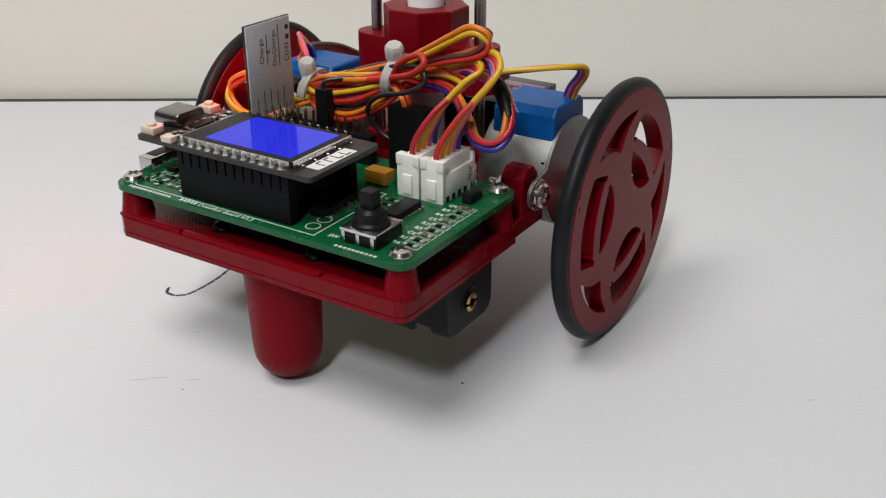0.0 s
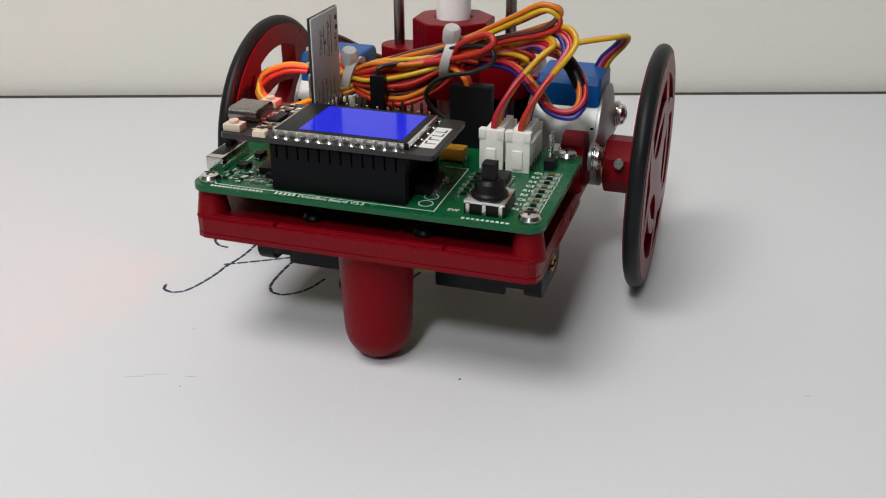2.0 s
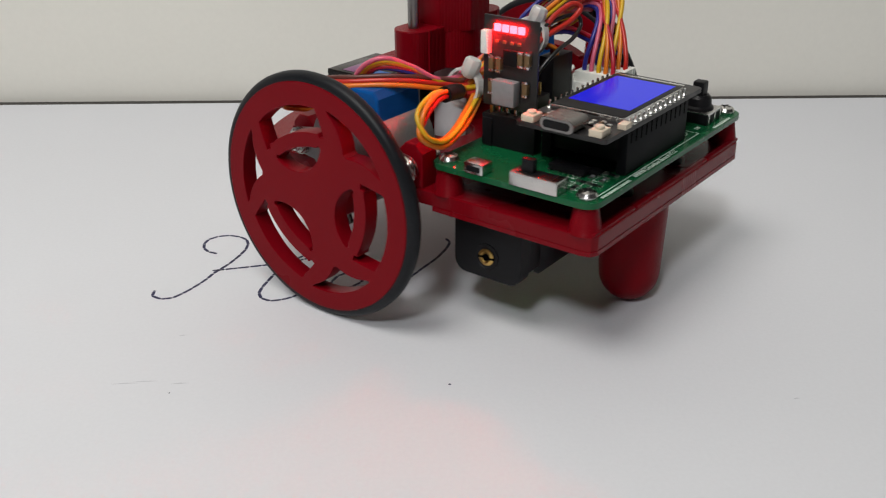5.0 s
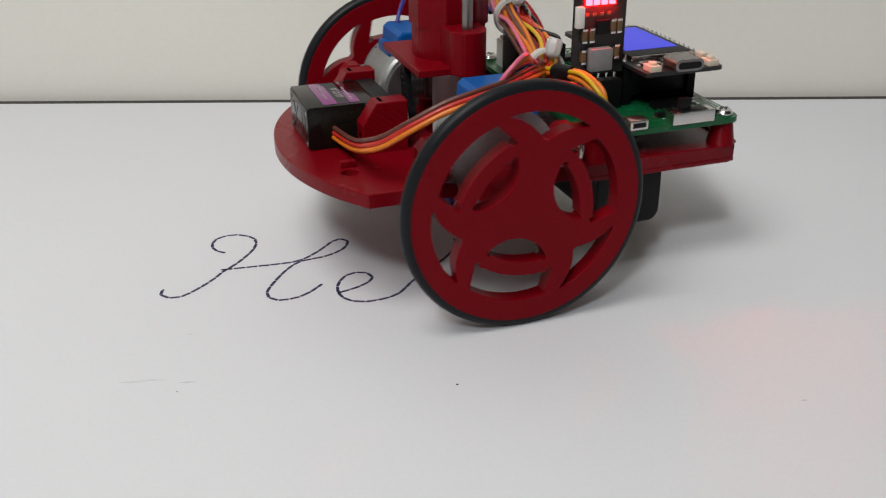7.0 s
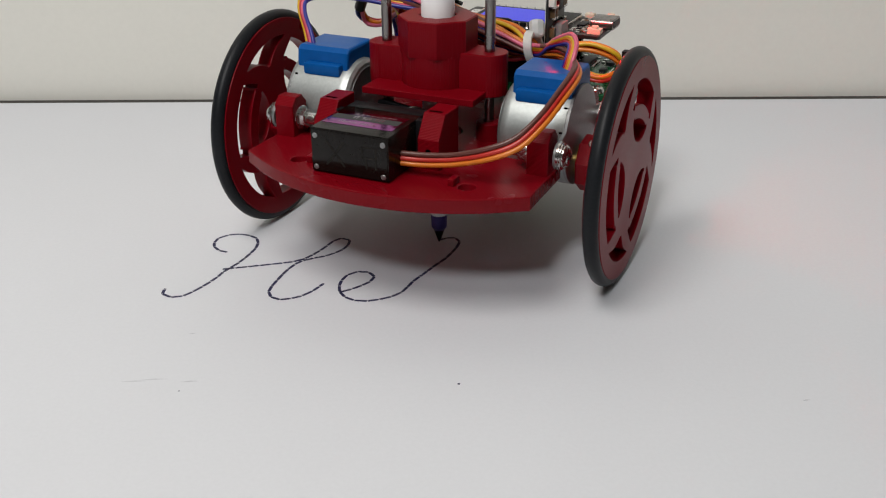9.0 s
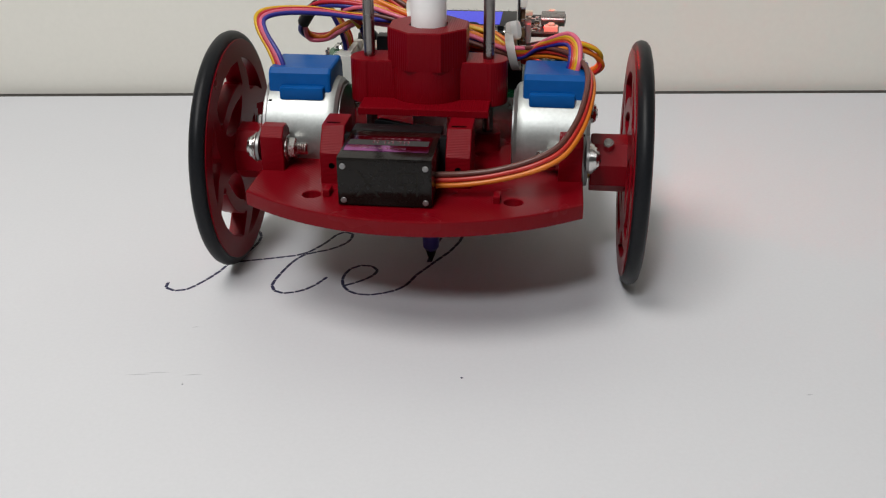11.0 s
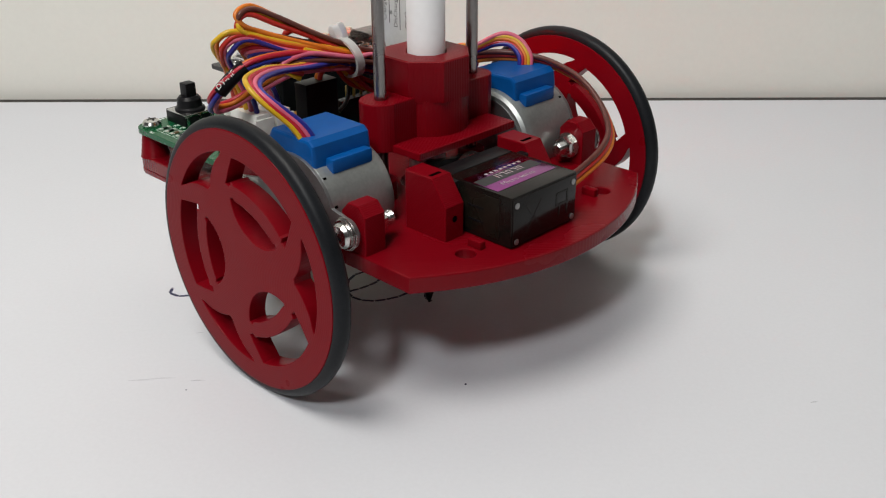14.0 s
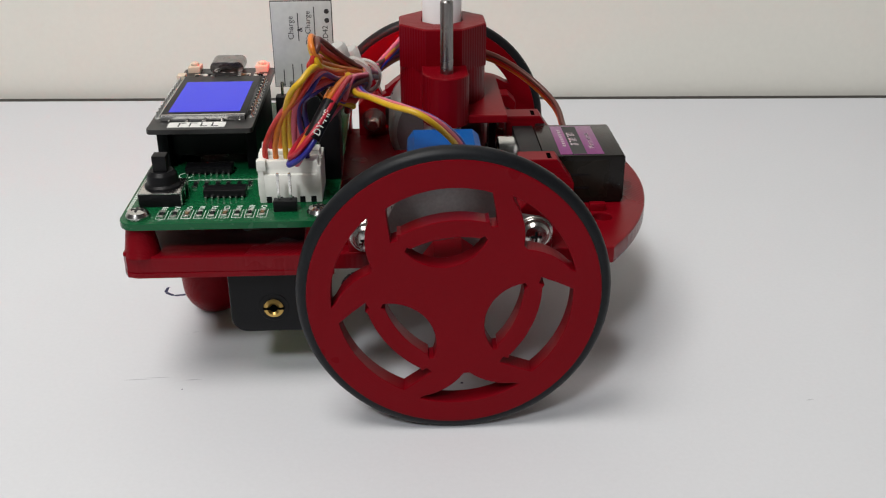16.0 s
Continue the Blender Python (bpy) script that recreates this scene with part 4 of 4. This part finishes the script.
def sleeve(points, r):
    b = bmesh.new()
    tube(b, points, r, 12, 4)
    part("heat_shrink", b, BLACK, robot, "black shrink sleeve round the wires", crease=60)


def harness():
    five = ("yellow", "crimson", "pink", "blue")
    # right motor: up from the cap, over and into the tied bundle
    wires("a", five, [(40.2, 3.0, 58.2), (42.2, 1.2, 62.2), (46.2, -2.6, 67.2), (47.0, -6.5, 69.8), (43.0, -11.5, 70.4), (34, -16.5, 69.4), (24, -19.5, 67.4), (12, -21.5, 66), (0, -21.5, 62.5), (-12, -21, 59.5), (-22, -19.5, 57.5)], 1.25, 0.64, 0.2, seed=1, fan=(-0.9, 0.35, 0), across=(-0.85, 0.55, -0.35))
    # left motor
    wires("b", ("blue", "crimson", "orange", "yellow", "pink"), [(-38, 0, 58.0), (-38.8, -0.8, 61.5), (-38.4, -4.5, 64.6), (-35.5, -8.5, 65.0), (-30, -12.5, 62.4), (-24, -17.5, 58.5), (-10, -20.5, 59.5), (4, -21, 64)], 1.25, wobble=0.2, seed=2, fan=(-0.6, 0.5, 0), across=(-0.6, 0.45, 0.75))
    # servo lead, flat ribbon
    wires("c", ("orange", "red", "brown"), [(-5.6, 36.2, 41.0), (-12, 35.2, 41.0), (-20.7, 34.4, 42.2), (-29.8, 33.8, 44.9), (-36.2, 30.8, 47.9), (-40.4, 24.6, 52.5), (-42.4, 16.5, 56.8), (-42.8, 7.6, 59.2), (-41.6, 1.0, 60.2), (-37.6, -6, 60.8), (-32, -12, 60.4), (-26, -16.5, 59), (-20, -20.5, 58.5), (-8, -22, 62), (4, -22.5, 66.5)], 1.35, 0.72, 0.06, seed=3, rows=1, fan=(0, -0.15, 1.35), across=(0.75, -0.15, 1.05))
    # plugs up into the bundle
    wires("d", ("yellow", "orange", "crimson", "pink", "blue"), [(22.7, -35.8, 53.0), (23.2, -35.8, 57.5), (26.5, -34.5, 64), (30.5, -32, 68.8), (33, -29.5, 71.5), (29.5, -26.5, 72.6), (20, -23.5, 69), (7, -21, 66), (-6, -20, 62)], 1.25, seed=4, wobble=0.35, fan=(0, 2.3, 0), order=(2, 1, 0, 3, 4), across=(-0.75, 0.35, -0.85))
    wires("e", ("yellow", "orange", "red", "pink", "blue"), [(29.3, -36.2, 53.0), (30, -36.2, 57.5), (33.5, -35, 64.5), (37.3, -32.5, 70), (38.3, -30, 73.5), (34.5, -27.5, 75.6), (24, -24.5, 71.5), (8, -21, 67), (-4, -20, 63.5)], 1.25, seed=5, wobble=0.35, fan=(0, 2.3, 0), order=(2, 1, 0, 3, 4), across=(-0.75, 0.35, -0.85))
    # big folded loop above
    wires("f", ("yellow", "orange", "red", "brown"), [(-20, -19, 58.5), (-6, -20.5, 64), (6, -21.5, 68), (16, -24.5, 73), (25, -27, 78.0), (31, -28.2, 81.0), (34.6, -28.2, 80.2), (34.4, -28, 77.4), (30, -27.5, 75.0), (22, -25.5, 72.2), (13, -22.5, 69), (4, -20.5, 66), (-10, -19.5, 61)], 1.3, seed=6, wobble=0.3)
    # loop that hangs by the right motor, with its sleeve
    wires("g", ("pink", "orange", "blue", "crimson"), [(8, -20.5, 65.5), (22, -22.5, 69.5), (34, -24.5, 69.5), (39.5, -27.5, 65.5), (42.0, -31, 60.8), (40.2, -33.6, 57.6), (35, -33, 57.6), (30, -29.5, 61.2), (22, -24, 65), (8, -20.5, 64.5)], 1.2, seed=7, wobble=0.25)
    sleeve([(35.8, -25.4, 68.8), (38.6, -27.0, 66.4), (41.2, -29.2, 62.8)], 1.8)
    along = Vector((-5.4, 3.8, 6.0)).normalized()
    out = (Vector((1, 0, 0)) - along * along.x).normalized()
    frame_m = Matrix((along, out.cross(along), out)).transposed().to_4x4()
    lettering("sleeve_print", "DY-HF", 2.1, Matrix.Translation(Vector((41.0, -29.0, 63.2)) + out * 2.15 - out.cross(along) * 0.9) @ frame_m, SILK, robot)
    # left hanging loop towards the charger
    wires("h", ("orange", "yellow", "red", "orange"), [(-20, -21, 57), (-29, -22.5, 58.6), (-38, -24, 59.4), (-45, -25.3, 57), (-46.4, -26.5, 52.6), (-41, -27.5, 49.2), (-35, -27.5, 50), (-28, -26.5, 53), (-20, -24, 56)], 1.3, seed=8, wobble=0.3)
    sleeve([(-25.5, -22, 57.9), (-29, -22.6, 58.6), (-33, -23.2, 59.1)], 2.1)
    # loose strands of the tied middle
    wires("i", ("red", "orange", "yellow", "brown", "crimson", "red"), [(-22, -20, 57), (-15, -24.5, 54.8), (-6, -26.0, 54.6), (2, -25, 58.6), (9, -22.0, 64.8)], 1.7, wobble=0.6, seed=9)
    wires("j", ("yellow", "red", "blue", "orange", "brown", "pink"), [(-22, -18, 58), (-12, -19, 61.5), (0, -19.5, 65), (8, -19.5, 66.5), (20, -22, 69), (27, -24, 67.5), (22, -22, 64.5)], 1.4, wobble=0.7, seed=10)
    wires("m", ("orange", "red", "yellow"), [(-21, -21, 59), (-14, -24, 62.5), (-4, -25.5, 64.3), (4, -24, 65.8), (10, -22, 67), (20, -23.5, 70.5)], 1.4, wobble=0.5, seed=13, rows=1)
    wires("o", ("red", "yellow", "pink", "red", "orange", "red"), [(-22, -21, 57.5), (-14, -25.6, 58.5), (-4, -26.6, 60.2), (4, -24.6, 63.5), (9, -22.5, 65.5), (14, -22.5, 66.0)], 1.5, wobble=0.5, seed=15)
    # red and black battery pair
    wires("k", ("red",), [(-20, -23, 59), (-12, -26.5, 62), (0, -26.6, 64.5), (9, -27.5, 66.8), (16, -29.8, 69.3), (19.6, -30.6, 72.4), (17, -29, 73.6), (10, -26.8, 70.2), (7.5, -26.2, 66), (10, -26.4, 62.5)], 1, 0.8, 0.1, 11, 1)
    wires("l", ("black",), [(-10.8, -29.8, 60.5), (-10.6, -29.6, 63.2), (-7, -27.2, 64.0), (0, -24.5, 64.4), (8, -22.5, 65)], 1, 0.6, 0.05, 12, 1)
    wires("n", ("black",), [(4, -26, 67.8), (12, -27.4, 70), (18.5, -29.8, 70.6), (19.7, -31, 67.8), (15, -31.5, 65), (8, -31.3, 63.2), (3.4, -30, 60.2), (1.6, -28.4, 56.5), (3.5, -27.0, 52.5), (7, -26.6, 50.5)], 1, 0.58, 0.05, 14, 1)
    wires("p", ("orange", "red"), [(2, -24, 64.5), (8, -25.6, 64.0), (11.5, -27.2, 62.4), (12.5, -27.4, 60.2)], 1.6, 0.66, 0.1, seed=21, rows=1)
    strap((6.5, -22.6, 65.8), 4.8, 4.6, (7.2, -24.6, 71.9))
    strap((-21.5, -20.8, 57.9), 4.6, 4.4, (-21.4, -23.0, 63.6))


holder_screws(chassis())
caster()
for side in (-1, 1):
    motor(side)
servo_arm = servo()
carriage = pen_lift()
rods()
battery_box()
main_board()
display_board()
charger_board()
harness()
wheel_right, wheel_left = wheel(1, 164), wheel(-1, 62)

# ---------------------------------------------------------------- ink on the table
H_CURL = [(-65.0, 276.6), (-68.7, 278.6), (-70.3, 282.6), (-69.6, 286.7), (-66.5, 289.2), (-63.0, 289.6), (-58.5, 287.5), (-56.8, 284.1), (-56.8, 279.3), (-58.5, 273.8),
          (-60.5, 268.9), (-63.7, 263.4), (-65.3, 259.1), (-69.5, 251.9), (-73.1, 248.2), (-76.6, 248.6), (-78.8, 251.0), (-78.1, 253.3)]
H_LOOP = [(-64.4, 265.2), (-56.0, 267.0), (-47.1, 269.1), (-41.5, 271.3), (-36.3, 278.3), (-33.1, 284.7), (-30.0, 286.3), (-28.2, 283.8), (-29.9, 278.2), (-34.9, 273.6),
          (-41.4, 270.6), (-44.9, 265.0), (-47.7, 256.1), (-48.6, 251.0), (-46.3, 246.7), (-41.7, 247.0), (-37.3, 249.9), (-33.5, 256.0)]
SMALL_E = [(-28.6, 250.5), (-24.1, 253.2), (-20.3, 256.9), (-19.3, 260.4), (-21.5, 263.0), (-24.8, 263.0), (-27.8, 260.2), (-29.0, 254.9), (-28.3, 250.2), (-25.6, 246.5),
           (-21.1, 245.2), (-15.0, 247.1), (-11.1, 250.3), (-8.1, 256.8), (-5.4, 261.0)]
# the letter that is being written: seconds at which the pen has reached each place
WRITTEN = [(0.0, -5.4, 261.0), (0.6, -2.5, 265.7), (1.4, 1.7, 272.1), (2.2, 4.7, 278.7), (3.3, 5.8, 283.1), (3.4, 4.5, 286.0), (7.5, 1.8, 286.0), (7.7, -0.3, 284.4),
           (9.6, -0.9, 281.6), (10.6, -3.4, 273.2), (11.3, -5.7, 259.4), (12.2, -6.4, 249.6), (12.35, -6.3, 247.2), (14.1, -4.6, 244.9)]


def dash(parent, a, b, width=0.92):
    a, b = Vector((*a, 0)), Vector((*b, 0))
    way = b - a
    turn = Matrix.Translation((a + b) / 2) @ Matrix.Rotation(math.atan2(way.y, way.x), 4, "Z")
    bm = bmesh.new()
    half = way.length / 2
    slab(bm, [[(-half, -width * 0.3), (-half + 0.3, -width / 2), (half - 0.3, -width / 2), (half, -width * 0.3), (half, width * 0.3), (half - 0.3, width / 2), (-half + 0.3, width / 2), (-half, width * 0.3)]],
         0.004, 0.03, 0.002, turn)
    return part("ink_dash", bm, INK, parent, "", False)


lettering_thing = new("ink_lettering")
tagged(lettering_thing, "joined handwriting in blue-black ink dashes on the white table", "handwriting")
for line in (H_CURL, H_LOOP, SMALL_E):
    path = smooth_path([(x, y, 0) for x, y in line], 8)
    run, start = 0.0, path[0]
    for p, q in zip(path, path[1:]):
        run += (q - p).length
        if run > 3.1 or q is path[-1]:
            way = (q - start).normalized()
            dash(lettering_thing, (start + way * 0.1)[:2], (q - way * 0.12)[:2])
            run, start = 0.0, q
late_dashes = []
for (t0, x0, y0), (t1, x1, y1) in zip(WRITTEN, WRITTEN[1:]):
    n = max(1, round(math.hypot(x1 - x0, y1 - y0) / 3.1))
    for k in range(n):
        a = (x0 + (x1 - x0) * k / n, y0 + (y1 - y0) * k / n)
        b = (x0 + (x1 - x0) * (k + 0.94) / n, y0 + (y1 - y0) * (k + 0.94) / n)
        late_dashes.append((t0 + (t1 - t0) * (k + 0.9) / n, dash(lettering_thing, a, b)))


def marks():
    b = bmesh.new()
    rod(b, (4.1, 203.8, 0), "z", 0.34, 0.0, 0.03, 10, 0.004)
    tagged(part("ink_spot", b, INK, None), "tiny dark ink spot on the white table", "spot")
    b = bmesh.new()
    rod(b, (-62.4, 201.5, 0), "z", 0.22, 0.0, 0.03, 8, 0.004)
    tagged(part("ink_spot", b, INK, None), "tiny dark speck on the white table", "spot")
    # faint grey scuffs
    for x0, x1, y, w in ((-77.5, -70.5, 205.6, 0.35), (-73.0, -66.0, 206.4, 0.3), (-63.0, -58.5, 205.4, 0.35), (84, 86, 196, 0.4), (-66, -64, 228, 0.3)):
        b = bmesh.new()
        slab(b, [[(x0, y - w * 0.2), ((x0 + x1) / 2, y - w / 2 + 0.2), (x1, y + 0.3), ((x0 + x1) / 2, y + w / 2 + 0.3)]], 0.003, 0.02, 0.001)
        tagged(part("scuff", b, PENCIL, None, "", False), "faint grey scuff mark on the white table", "scuff", "scuffs on the table")


marks()

# ---------------------------------------------------------------- movement
PEN_DOWN = [(0.15, 0.7), (1.15, 1.40), (1.97, 2.32), (3.15, 3.37), (7.35, 7.68), (8.97, 9.5), (10.3, 11.37), (11.93, 12.38), (13.93, 14.17)]
PHASE_RIGHT, PHASE_LEFT = 98.0, 283.0


def robot_at(t):
    for a, b in zip(ROBOT_ROWS, ROBOT_ROWS[1:]):
        if t <= b[0]:
            f = (t - a[0]) / (b[0] - a[0])
            return [p + (q - p) * f for p, q in zip(a[1:], b[1:])]
    return list(ROBOT_ROWS[-1][1:])


def wheel_turns():
    """Rolling without slip along the robot's path: degrees of both wheels at each step."""
    steps, right, left, out = [k / 10 for k in range(161)], 0.0, 0.0, []
    for k, t in enumerate(steps):
        if k:
            (x0, y0, a0), (x1, y1, a1) = robot_at(steps[k - 1]), robot_at(t)
            a = radians((a0 + a1) / 2)
            ahead = -(x1 - x0) * math.sin(a) + (y1 - y0) * math.cos(a)
            swing = radians(a1 - a0) * WHEEL_X
            right -= math.degrees((ahead + swing) / WHEEL_R)
            left -= math.degrees((ahead - swing) / WHEEL_R)
        out.append((t, right, left))
    return out


def motions():
    walk(robot, [(t, pose(x * MM, y * MM, 0, 0, 0, a)) for t, x, y, a in ROBOT_ROWS])
    turns = wheel_turns()
    end_right = turns[-1][1]
    at_left = [l for t, r, l in turns if t == 7.0][0]
    walk(wheel_right, [(t, pose(WHEEL_X * MM, 0, AXLE_Z * MM, PHASE_RIGHT + r - end_right + 17 * min(1, max(0, (6.8 - t) / 2.1)))) for t, r, l in turns[::2]])
    walk(wheel_left, [(t, pose(-WHEEL_X * MM, 0, AXLE_Z * MM, PHASE_LEFT + l - at_left)) for t, r, l in turns[::2]])
    lift = [(0.0, 7.6)]
    for t0, t1 in PEN_DOWN:
        lift += [(t0 - 0.1, 7.6), (t0, 0.0), (t1, 0.0), (t1 + 0.1, 7.6)]
    lift += [(16.0, 7.6)]
    walk(carriage, [(t, pose(0, 0, z * MM)) for t, z in lift])
    walk(servo_arm, [(t, pose(0, 12.4 * MM, 42.6 * MM, 0, 12 + (7.6 - z) / 7.6 * 62, 0)) for t, z in lift])
    for t, ob in late_dashes:
        walk(ob, [(0.0, pose(0, 0, -0.001)), (max(t - 0.1, 0.03), pose(0, 0, -0.001)), (max(t, 0.1), pose(0, 0, 0)), (16.0, pose(0, 0, 0))])


motions()
